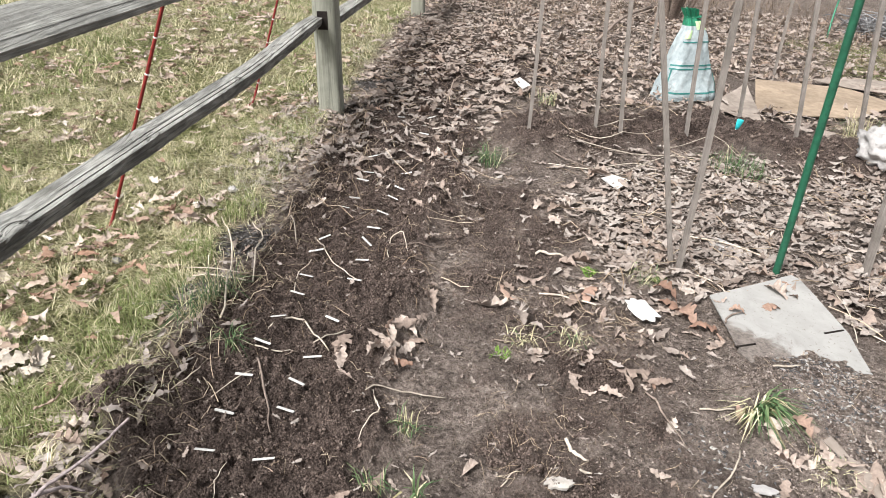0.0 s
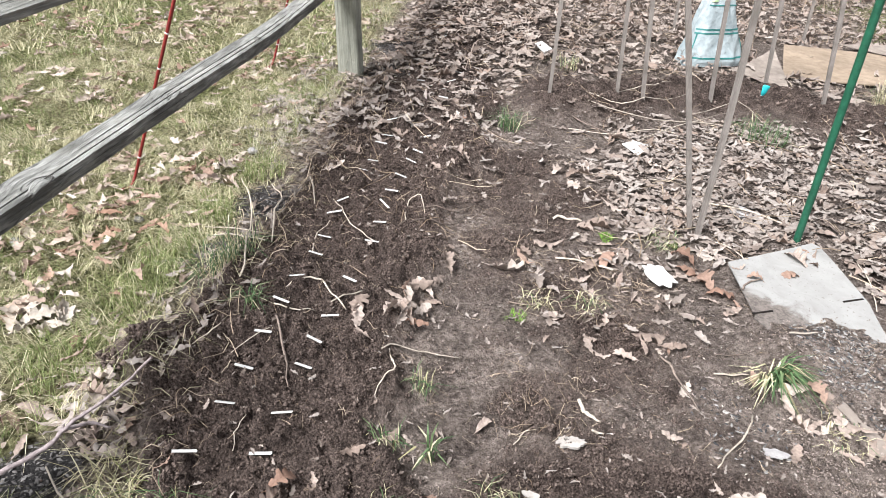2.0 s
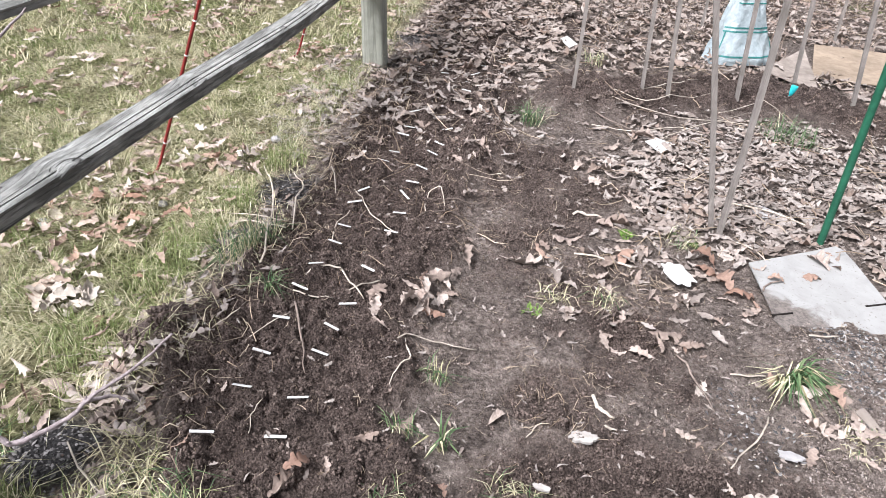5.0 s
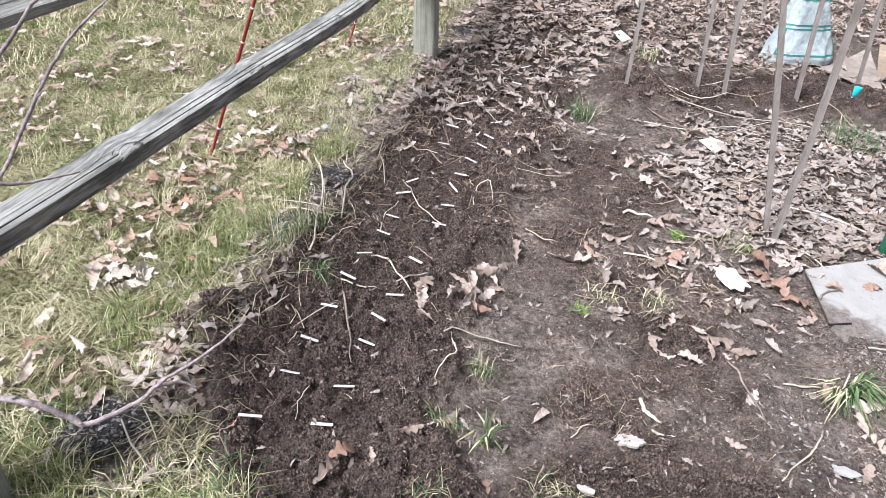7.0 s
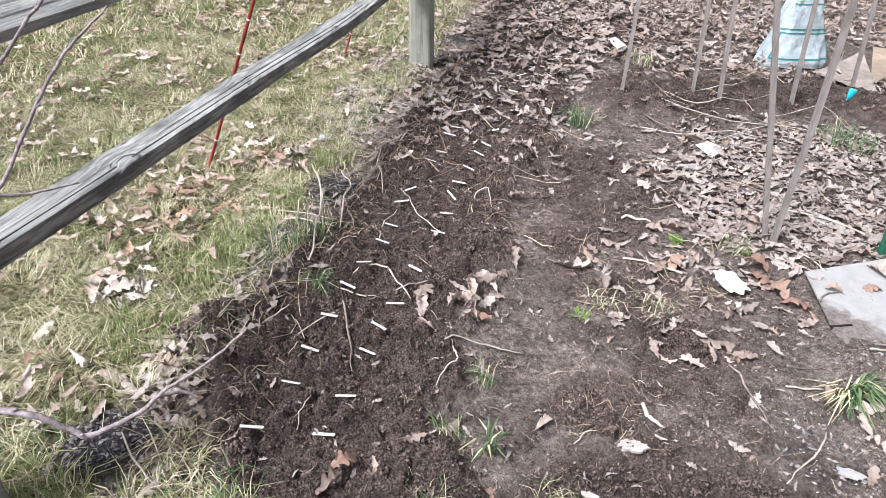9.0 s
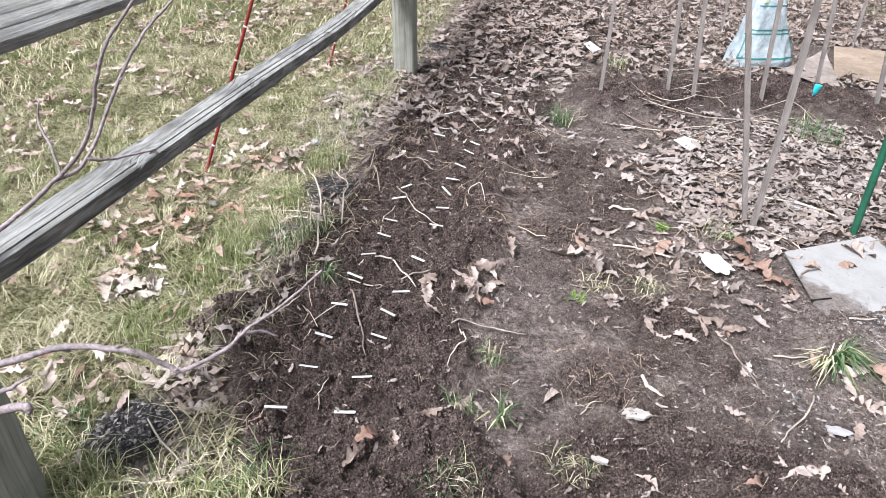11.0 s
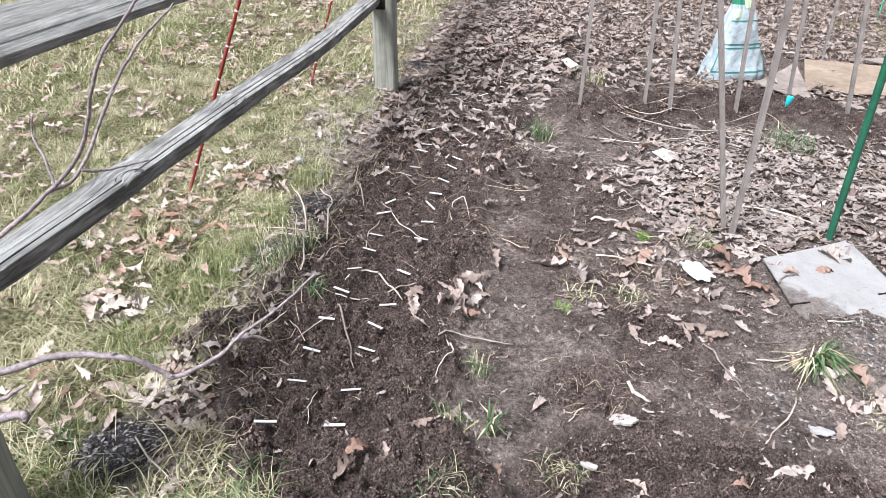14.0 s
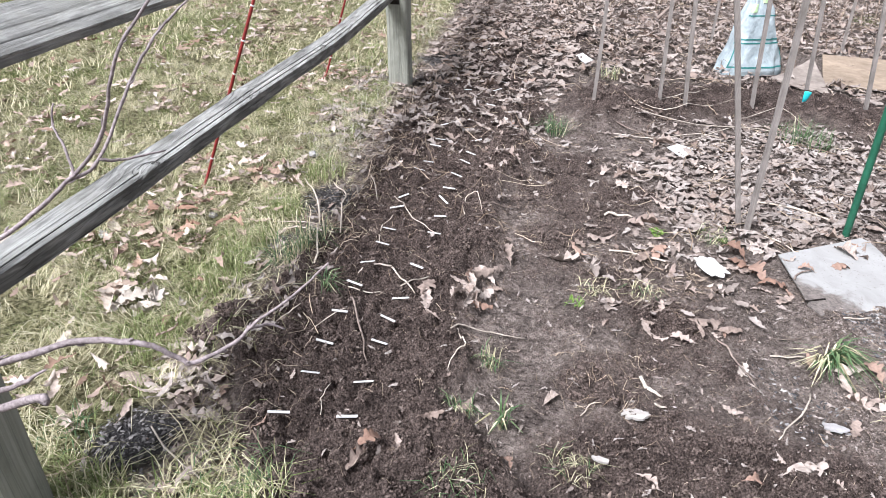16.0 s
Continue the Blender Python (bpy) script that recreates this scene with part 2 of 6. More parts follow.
def board_material():
    """White board, greyed and smeared with mud towards its buried end."""
    m, n, l, b = material("dirty_white_board", 0.75, 0.0, 0.3)
    tc = n.new("ShaderNodeTexCoord").outputs["Object"]
    sep = n.new("ShaderNodeSeparateXYZ")
    l.new(tc, sep.inputs["Vector"])
    fine = noise_tex(n, l, 70, 6, 0.65, tc)
    mid = noise_tex(n, l, 9, 7, 0.62, tc, 0.6)
    base = ramp(n, [(0.3, (0.265, 0.257, 0.243)), (0.6, (0.325, 0.318, 0.303))])
    l.new(mid.outputs["Fac"], base.inputs["Fac"])
    mud = ramp(n, [(0.3, (0.07, 0.059, 0.052)), (0.7, (0.23, 0.197, 0.175))])
    l.new(fine.outputs["Fac"], mud.inputs["Fac"])
    side = n.new("ShaderNodeMath")
    side.operation, side.inputs[1].default_value = "MULTIPLY_ADD", 0.9
    l.new(sep.outputs["X"], side.inputs[0])
    l.new(sep.outputs["Y"], side.inputs[2])
    wob = n.new("ShaderNodeMath")
    wob.operation, wob.inputs[1].default_value = "MULTIPLY_ADD", 0.55
    l.new(mid.outputs["Fac"], wob.inputs[0])
    l.new(side.outputs[0], wob.inputs[2])
    edge = ramp(n, [(0.14, (1, 1, 1)), (0.19, (0.8, 0.8, 0.8)), (0.22, (0.25, 0.25, 0.25)), (0.28, (0, 0, 0))])
    l.new(wob.outputs[0], edge.inputs["Fac"])
    col = mix(n, l, edge.outputs["Color"], base.outputs["Color"], mud.outputs["Color"])
    spots = ramp(n, [(0.60, (0, 0, 0)), (0.68, (0.75, 0.75, 0.75))])
    l.new(fine.outputs["Fac"], spots.inputs["Fac"])
    col = mix(n, l, spots.outputs["Color"], col, (0.16, 0.13, 0.115))
    l.new(col, b.inputs["Base Color"])
    bump(n, l, b, fine.outputs["Fac"], 0.25, 0.003)
    return m


M_WHITEBOARD = board_material()
M_SLOT = simple("dark_slot", (0.012, 0.01, 0.009), (0.03, 0.025, 0.022), 40, 0.9, 0.1, 0.2, 0.002)
M_MARKER = simple("white_marker", (0.50, 0.49, 0.46), (0.70, 0.69, 0.66), 50, 0.6, 0.35, 0.15, 0.001, None, 0.0, 0.1)
M_SCRAP = simple("off_white_scrap", (0.33, 0.30, 0.265), (0.52, 0.485, 0.445), 45, 0.75, 0.3, 0.6, 0.004, None, 0.0, 0.06)
M_STONE = simple("grey_pale_lump", (0.30, 0.285, 0.275), (0.48, 0.462, 0.45), 20, 0.7, 0.3, 0.6, 0.01)
M_SOILCLOD = palette("soil_crumbs", [(0.085, 0.065, 0.056), (0.18, 0.139, 0.12), (0.25, 0.195, 0.169), (0.12, 0.093, 0.08), (0.20, 0.155, 0.135)], 260, 0.97, 0.1, "island", 0.0, 1.0, 0.006)
M_CLOD = simple("root_bound_soil", (0.04, 0.03, 0.026), (0.25, 0.195, 0.17), 130, 0.97, 0.1, 1.0, 0.02)
M_PATHCRUMB = palette("path_crumbs", [(0.13, 0.106, 0.093), (0.25, 0.207, 0.182), (0.36, 0.303, 0.27), (0.19, 0.156, 0.137)], 160, 0.97, 0.1, "island", 0.0, 0.6)
M_MULCH = palette("dark_mulch", [(0.05, 0.046, 0.045), (0.11, 0.103, 0.10), (0.28, 0.266, 0.256), (0.07, 0.063, 0.06), (0.16, 0.15, 0.146), (0.09, 0.083, 0.08)], 90, 0.8, 0.3)
LEAF = [(0.17, 0.135, 0.114), (0.31, 0.262, 0.231), (0.38, 0.333, 0.30), (0.22, 0.177, 0.151), (0.45, 0.405, 0.368), (0.29, 0.219, 0.178), (0.34, 0.295, 0.264), (0.41, 0.364, 0.33), (0.20, 0.158, 0.134)]
M_FARLITTER = palette("old_oak_litter", [(0.97 * r, 0.94 * g, 0.92 * b) for r, g, b in LEAF], 60, 0.75, 0.25, "island", 0.15)
M_LITTER = palette("oak_litter", LEAF, 60, 0.75, 0.25, "island", 0.15)
M_LAWNLEAF = palette("lawn_leaf_surface", [(0.26, 0.165, 0.115), (0.45, 0.375, 0.315), (0.36, 0.26, 0.195), (0.60, 0.54, 0.48), (0.42, 0.33, 0.27), (0.24, 0.15, 0.105), (0.52, 0.45, 0.39), (0.38, 0.30, 0.25)], 60, 0.75, 0.25, "island", 0.1)
M_HEAPLEAF = palette("curled_leaf_surface", [(0.30, 0.18, 0.125), (0.43, 0.31, 0.23), (0.25, 0.15, 0.105), (0.52, 0.44, 0.37), (0.37, 0.245, 0.175), (0.60, 0.53, 0.46), (0.46, 0.36, 0.29)], 60, 0.75, 0.25, "island", 0.15)
M_PALEHEAP = palette("pale_heap_leaf", [(0.42, 0.36, 0.30), (0.58, 0.52, 0.45), (0.50, 0.44, 0.37), (0.30, 0.23, 0.18)], 60, 0.75, 0.25, "island", 0.1)
M_LEAF = palette("oak_leaf_surface", [(0.33, 0.262, 0.222), (0.46, 0.382, 0.332), (0.27, 0.205, 0.168), (0.40, 0.325, 0.28), (0.54, 0.465, 0.41)], 60, 0.7, 0.3, "object", 0.15)
M_PALELEAF = palette("bleached_leaf", [(0.40, 0.335, 0.29), (0.49, 0.425, 0.375)], 60, 0.7, 0.3, "object", 0.1)
M_REDLEAF = palette("russet_leaf", [(0.30, 0.185, 0.135), (0.40, 0.285, 0.225), (0.24, 0.145, 0.105)], 60, 0.7, 0.3, "object", 0.15)
M_GRASS = palette("green_grass", [(0.11, 0.15, 0.045), (0.22, 0.272, 0.095), (0.34, 0.385, 0.17), (0.18, 0.225, 0.07)], 30, 0.6, 0.3, "island", 0.3, 0)
M_STRAW = palette("dry_grass", [(0.23, 0.205, 0.11), (0.60, 0.555, 0.36), (0.74, 0.70, 0.50), (0.36, 0.335, 0.18), (0.66, 0.61, 0.41)], 30, 0.7, 0.25, "island", 0.25, 0)
M_GREYSTRAW = palette("grey_dry_grass", [(0.30, 0.28, 0.21), (0.52, 0.49, 0.40), (0.40, 0.39, 0.28), (0.62, 0.58, 0.49)], 30, 0.7, 0.25, "island", 0.2, 0)
M_BLADE = palette("onion_grass", [(0.06, 0.12, 0.05), (0.11, 0.185, 0.08), (0.20, 0.27, 0.13)], 30, 0.5, 0.35, "island", 0.2, 0)
M_STRAWBIT = palette("straw_pieces", [(0.26, 0.19, 0.13), (0.42, 0.33, 0.24), (0.55, 0.46, 0.35), (0.20, 0.14, 0.10)], 40, 0.8, 0.2)
M_BRUSH = palette("dead_weed_stalks", [(0.13, 0.095, 0.07), (0.22, 0.165, 0.125), (0.32, 0.25, 0.19), (0.09, 0.066, 0.05)], 40, 0.85, 0.2)
M_NET = palette("grey_cord", [(0.10, 0.10, 0.105), (0.22, 0.22, 0.225), (0.35, 0.35, 0.35)], 40, 0.7, 0.3)
M_HUSK = palette("seed_husks", [(0.45, 0.40, 0.34), (0.62, 0.57, 0.5), (0.35, 0.29, 0.23)], 80, 0.7, 0.3)
M_DARKHUSK = palette("black_seed_hulls", [(0.03, 0.029, 0.03), (0.10, 0.097, 0.098), (0.05, 0.047, 0.047), (0.42, 0.40, 0.37), (0.16, 0.155, 0.155)], 80, 0.55, 0.35)
M_MOSS = palette("bright_moss", [(0.11, 0.20, 0.04), (0.17, 0.27, 0.06), (0.22, 0.31, 0.09)], 80, 0.8, 0.2)


# ---- mesh tools ----
class Mesh:
    """Collects vertices and faces and makes one mesh of them."""

    def __init__(self):
        self.v, self.f, self.count = [], [], 0

    def add(self, verts, faces):
        verts = np.asarray(verts, float).reshape(-1, 3)
        self.v.append(verts)
        self.f += [tuple(int(i) + self.count for i in face) for face in faces]
        self.count += len(verts)
        return self

    def mesh(self, name, mat, smooth=True):
        me = bpy.data.meshes.new(name)
        me.from_pydata(np.concatenate(self.v).tolist(), [], self.f)
        me.materials.append(mat)
        if smooth:
            me.polygons.foreach_set("use_smooth", [True] * len(me.polygons))
        me.update()
        return me


def tile_mesh(name, mat, verts, faces, smooth=False):
    """One mesh from many alike pieces: verts (n, k, 3), faces (m, 3 or 4) of one piece."""
    verts, faces = np.asarray(verts, float), np.asarray(faces, int)
    n, k, _ = verts.shape
    m, side = faces.shape
    loops = (faces[None] + (np.arange(n) * k)[:, None, None]).reshape(-1)
    me = bpy.data.meshes.new(name)
    me.vertices.add(n * k)
    me.vertices.foreach_set("co", verts.reshape(-1))
    me.loops.add(len(loops))
    me.loops.foreach_set("vertex_index", loops)
    me.polygons.add(n * m)
    me.polygons.foreach_set("loop_start", np.arange(n * m) * side)
    me.polygons.foreach_set("use_smooth", np.full(n * m, smooth))
    me.materials.append(mat)
    me.update(calc_edges=True)
    me.validate()
    return me


def part(name, me, parent, label=""):
    ob = new(name, me)
    ob.parent = parent
    return tagged(ob, label)


def holder(name, at, label, category, group="", kind=""):
    ob = new(name)
    ob.location = at
    ob.empty_display_size = 0.1
    return tagged(ob, label, category, group, kind)


def tube(points, radii, sides=6, flat=1.0, seed=0, wobble=0.0):
    """A closed tube along points, as verts and faces."""
    p = np.asarray(points, float)
    n = len(p)
    r = np.interp(np.linspace(0, 1, n), np.linspace(0, 1, len(np.atleast_1d(radii))), np.atleast_1d(radii))
    rng = np.random.default_rng(seed)
    d = np.gradient(p, axis=0)
    d /= np.linalg.norm(d, axis=1)[:, None] + 1e-9
    ref = np.array([0, 0, 1.0]) if abs(d[0][2]) < 0.8 else np.array([0, 1.0, 0])
    verts = []
    for i in range(n):
        a = np.cross(d[i], ref)
        a /= np.linalg.norm(a)
        b = np.cross(a, d[i])
        for k in range(sides):
            t = 2 * math.pi * (k + 0.5) / sides
            q = r[i] * (1 + wobble * rng.uniform(-1, 1))
            verts.append(p[i] + q * (math.cos(t) * a + flat * math.sin(t) * b))
    faces = [(i * sides + k, i * sides + (k + 1) % sides, (i + 1) * sides + (k + 1) % sides, (i + 1) * sides + k) for i in range(n - 1) for k in range(sides)]
    faces += [tuple(reversed(range(sides))), tuple(range((n - 1) * sides, n * sides))]
    return np.array(verts), faces


def smooth_line(points, steps=5):
    """Catmull-Rom through the points."""
    p = np.asarray(points, float)
    if len(p) < 3:
        return np.array([p[0] + (p[-1] - p[0]) * u for u in np.linspace(0, 1, steps + 1)])
    e = np.vstack([2 * p[0] - p[1], p, 2 * p[-1] - p[-2]])
    out = []
    for i in range(1, len(e) - 2):
        a, b, c, d = e[i - 1 : i + 3]
        for u in np.arange(steps) / steps:
            out.append(0.5 * (2 * b + (c - a) * u + (2 * a - 5 * b + 4 * c - d) * u * u + (3 * b - a - 3 * c + d) * u**3))
    return np.array(out + [p[-1]])


def prism(outline, low, high):
    """A slab from a plan outline, with its edges slightly eased."""
    o = np.asarray(outline, float)
    n = len(o)
    c = o.mean(0)
    ins = c + (o - c) * 0.985
    ring = [np.c_[ins, np.full(n, low)], np.c_[o, np.full(n, low + 0.25 * (high - low))], np.c_[o, np.full(n, high - 0.25 * (high - low))], np.c_[ins, np.full(n, high)]]
    faces = [(k * n + i, k * n + (i + 1) % n, (k + 1) * n + (i + 1) % n, (k + 1) * n + i) for k in range(3) for i in range(n)]
    faces += [tuple(reversed(range(n))), tuple(range(3 * n, 4 * n))]
    return np.concatenate(ring), faces


def lattice(ix, iy, seed):
    h = (ix * 374761393 + iy * 668265263 + seed * 974634777) & 0x7FFFFFFF
    h = ((h ^ (h >> 13)) * 1274126177) & 0x7FFFFFFF
    return ((h ^ (h >> 16)) & 0xFFFF) / 65535.0


def value_noise(x, y, size, seed):
    u, v = np.asarray(x, float) / size, np.asarray(y, float) / size
    iu, iv = np.floor(u).astype(np.int64), np.floor(v).astype(np.int64)
    fu, fv = u - iu, v - iv
    fu, fv = fu * fu * (3 - 2 * fu), fv * fv * (3 - 2 * fv)
    a, b = lattice(iu, iv, seed), lattice(iu + 1, iv, seed)
    c, d = lattice(iu, iv + 1, seed), lattice(iu + 1, iv + 1, seed)
    return (a + (b - a) * fu) * (1 - fv) + (c + (d - c) * fu) * fv


def fbm(x, y, size, octaves=3, seed=0):
    """About -1 to 1."""
    out, amp, tot = 0, 1.0, 0
    for k in range(octaves):
        out = out + amp * (2 * value_noise(x, y, size / 2**k, seed + 17 * k) - 1)
        tot += amp
        amp *= 0.5
    return out / tot


def step(a, b, x):
    u = np.clip((np.asarray(x, float) - a) / (b - a), 0, 1)
    return u * u * (3 - 2 * u)


# ---- the lie of the land ----
SLOPE = -0.07


def lawn_at(x, y):
    edge = -0.83 + 0.07 * fbm(x, y, 0.5, 3, 5) + 0.14 * (1 - step(0.6, 1.2, y)) + 0.9 * step(9, 14, y)
    right = 3.6 + 0.3 * fbm(x, y, 0.7, 3, 6)
    far = step(6.4, 6.9, y) * (1 - step(8.2, 9.0, y)) * step(right - 0.2, right + 0.4, x) * 0.8
    return np.maximum(1 - step(edge - 0.1, edge + 0.1, x), far)


def blob(x, y, cx, cy, r, seed=0):
    d = np.hypot(x - cx, y - cy) + 0.3 * r * fbm(x, y, r, 2, 40 + seed)
    return 1 - step(0.7 * r, 1.15 * r, d)


def mound_at(x, y):
    w = 0.10 * fbm(x, y, 0.35, 3, 9)
    front = np.interp(x, [0.2, 0.45, 0.85, 1.21, 1.94, 2.08, 2.69, 4], [4.1, 3.9, 3.93, 4.2, 4.4, 4.15, 4.15, 4.2]) + w
    back = np.interp(x, [0.27, 0.57, 1.14, 1.4, 1.89, 2.15, 2.5, 4], [4.45, 4.6, 4.8, 4.95, 5.1, 4.95, 4.8, 4.7]) + w
    return step(front - 0.12, front + 0.14, y) * (1 - step(back - 0.15, back + 0.1, y)) * step(0.15, 0.45, x) * (1 - step(3.3, 3.8, x))


def bed_at(x, y):
    w = 0.06 * fbm(x, y, 0.22, 3, 11)
    left = np.interp(y, [0.7, 0.92, 1.02, 1.155, 1.31, 1.43, 1.6, 1.8, 2.2, 7], [-0.38, -0.47, -0.51, -0.57, -0.675, -0.81, -0.75, -0.68, -0.63, -0.60]) + w
    right = np.interp(y, [0.7, 1.05, 1.3, 1.5, 1.7, 2.0, 2.3, 2.65, 3.27, 3.7, 4.05, 5, 6.7], [0.22, 0.20, 0.02, 0.03, -0.04, -0.03, 0.07, -0.02, 0.18, 0.05, 0.2, 0.0, 0.0]) + w
    body = step(left - 0.05, left + 0.05, x) * (1 - step(right - 0.07, right + 0.07, x)) * step(0.55, 0.85, y)
    return body * (1 - step(6.2, 7.2, y))


def soil_at(x, y):
    w = 0.07 * fbm(x, y, 0.25, 3, 13)
    near = np.interp(x, [0.15, 0.35, 0.62, 0.85, 1.24, 2], [1.08, 1.33, 1.5, 1.42, 1.36, 1.3]) + w
    strip = (1 - step(near - 0.1, near + 0.1, y)) * step(0.1, 0.3, x) * step(0.3, 0.6, y) * (1 - step(1.9, 2.6, x + 0.3 * fbm(x, y, 0.4, 2, 14)))
    extra = np.maximum.reduce([blob(x, y, 0.69, 1.93, 0.15, 1), 0.9 * blob(x, y, 0.60, 2.95, 0.17, 2), 0.85 * blob(x, y, 0.45, 2.66, 0.18, 9), 0.8 * blob(x, y, 0.28, 2.45, 0.16, 3), 0.8 * blob(x, y, 0.62, 1.72, 0.12, 10), 0.75 * blob(x, y, 0.46, 1.54, 0.15, 4),
                               0.9 * blob(x, y, 2.75, 7.1, 0.35, 5), 0.9 * blob(x, y, 0.35, 5.9, 0.45, 6), 0.8 * blob(x, y, 1.95, 2.5, 0.28, 7), 0.8 * blob(x, y, 0.0, 5.6, 0.5, 8)])
    mixed = np.clip(0.55 + 1.3 * fbm(x, y, 0.3, 3, 15), 0, 0.9) * step(-0.1, 0.05, x) * (1 - step(0.45, 0.75, x + 0.2 * fbm(x, y, 0.3, 2, 16))) * step(2.2, 2.6, y) * (1 - step(3.9, 4.3, y))
    strewn = np.clip(1.3 * fbm(x, y, 0.28, 3, 19) - 0.02, 0, 0.75) * step(0.05, 0.2, x) * (1 - step(0.95, 1.15, x)) * step(1.25, 1.4, y) * (1 - step(2.3, 2.6, y))
    return np.maximum.reduce([bed_at(x, y), mound_at(x, y), strip, extra, mixed, strewn])


def mulch_at(x, y):
    return np.maximum.reduce([blob(x, y, -0.82, 1.02, 0.14, 21), 0.9 * blob(x, y, -0.76, 2.50, 0.14, 22), 0.7 * blob(x, y, -0.76, 2.08, 0.12, 23), 0.8 * blob(x, y, -0.60, 5.0, 0.25, 24), 0.6 * blob(x, y, -0.64, 4.3, 0.2, 25)])


def board_at(x, y):
    return ((y < 2.47 + 0.65 * (x - 1.19)) & (x > 1.17) & (x < 1.72) & (y > 1.8)).astype(float)


def card_at(x, y):
    return ((x > 2.2) & (x < 3.5) & (y > 5.3 + 0.0 * x) & (y < 6.3) & (y > 5.3 + 0.9 * (x - 3.0))).astype(float)


def litter_at(x, y):
    """How thick fallen leaves lie, 0 to 1."""
    right = np.maximum(0.07 * step(0.25, 0.5, x) * step(1.7, 2.2, y), step(0.40, 1.15, x + 0.4 * fbm(x, y, 0.3, 3, 31)) * step(2.05, 2.95, y + 0.4 * fbm(x, y, 0.3, 3, 32) - 0.10 * (x - 0.6))) * (1 - step(3.9, 4.3, y - 0.2 * step(1.4, 1.9, x)))
    far = step(4.55, 5.3, y + 0.25 * fbm(x, y, 0.6, 2, 33)) * step(-0.75, -0.4, x)
    bed = 0.35 * step(3.2, 3.8, y) * step(-0.75, -0.5, x) * (1 - step(0.25, 0.5, x))
    edge = 0.24 * step(-1.0, -0.8, x) * (1 - step(-0.62, -0.5, x))
    return np.clip(np.maximum.reduce([right, far, bed, edge]) * (0.75 + 0.5 * fbm(x, y, 0.5, 2, 34)), 0, 1)


def ground_z(x, y, rough=True):
    x, y = np.asarray(x, float), np.asarray(y, float)
    base = SLOPE * 8 * np.tanh(x / 8)
    r = -0.05 + 0 * x
    lawn = 1 - step(-1.15, -0.65, x)
    r = r - 0.03 * lawn * (1 - step(3.4, 4.4, y))
    r = r + 0.060 * bed_at(x, y) * (1 - 0.35 * step(3.3, 4.5, y))
    r = r + mound_at(x, y) * (0.07 + 0.05 * fbm(x, y, 0.34, 2, 98) + 0.06 * np.abs(fbm(x, y, 0.12, 3, 99))) + 0.035 * blob(x, y, -0.76, 4.18, 0.3, 97) + 0.035 * step(4.4, 5.4, y) + 0.03 * step(1.3, 1.9, x) * (1 - step(3.2, 3.8, y))
    r = r + 0.012 * fbm(x, y, 0.9, 2, 1) + 0.024 * step(1.06, 1.22, x) * (1 - step(1.45, 1.75, x)) * step(1.8, 2.0, y) * (1 - step(2.7, 2.95, y))
    r = r + 0.054 * step(1.12, 1.3, x) * (1 - step(1.75, 1.95, x)) * (1 - step(1.95, 2.2, y + 0.1 * fbm(x, y, 0.2, 2, 84))) * step(1.5, 1.75, y)
    if rough:
        s = soil_at(x, y)
        lump = np.abs(fbm(x, y, 0.075, 3, 2))
        r = r + s * (0.062 * (lump - 0.22) + 0.016 * fbm(x, y, 0.2, 2, 3) + 0.038 * (np.abs(fbm(x, y, 0.036, 2, 8)) - 0.22) + 0.022 * (np.abs(fbm(x, y, 0.016, 2, 18)) - 0.22)) + (1 - s) * (0.012 * fbm(x, y, 0.06, 3, 4) + 0.018 * (np.abs(fbm(x, y, 0.045, 3, 7)) - 0.2))
    return base + r


def gz(x, y):
    return float(ground_z(np.array([x]), np.array([y]))[0])


def spaced(parts):
    """Coordinates from (start, end, step) runs."""
    return np.unique(np.round(np.concatenate([np.arange(a, b, s) for a, b, s in parts]), 4))


def build_ground():
    far = np.array([12.0, 20, 35, 60, 110, 200, 400])
    xs = np.concatenate([-far[::-1], spaced([(-9, -3, 0.25), (-3, -1.1, 0.05), (-1.1, -0.82, 0.0115), (-0.82, 0.15, 0.0062), (0.15, 1.6, 0.0135), (1.6, 3.2, 0.03), (3.2, 9, 0.12)]), far])
    ys = np.concatenate([-far[::-1], spaced([(-9, 0.3, 0.3), (0.3, 0.7, 0.04), (0.7, 0.88, 0.0115), (0.88, 2.0, 0.0064), (2.0, 2.5, 0.008), (2.5, 3.2, 0.0125), (3.2, 5.4, 0.022), (5.4, 10, 0.06), (10, 14, 0.3)]), far[1:]])
    X, Y = np.meshgrid(xs, ys)
    Z = ground_z(X, Y)
    nx, ny = len(xs), len(ys)
    me = bpy.data.meshes.new("ground")
    me.vertices.add(nx * ny)
    me.vertices.foreach_set("co", np.stack([X, Y, Z], -1).reshape(-1))
    i = np.arange((ny - 1) * (nx - 1))
    a = (i // (nx - 1)) * nx + i % (nx - 1)
    loops = np.stack([a, a + 1, a + nx + 1, a + nx], -1).reshape(-1)
    me.loops.add(len(loops))
    me.loops.foreach_set("vertex_index", loops)
    me.polygons.add(len(i))
    me.polygons.foreach_set("loop_start", i * 4)
    me.polygons.foreach_set("use_smooth", np.full(len(i), True))
    me.update(calc_edges=True)
    for name, values in (("soil", soil_at(X, Y)), ("lawn", lawn_at(X, Y)), ("mulch", mulch_at(X, Y)), ("duff", litter_at(X, Y))):
        me.attributes.new(name, "FLOAT", "POINT").data.foreach_set("value", values.reshape(-1).astype(np.float32))
    me.materials.append(M_GROUND)
    tagged(new("ground", me), "dark tilled garden soil between trodden earth and a dry lawn", "ground", "", "structure")


build_ground()


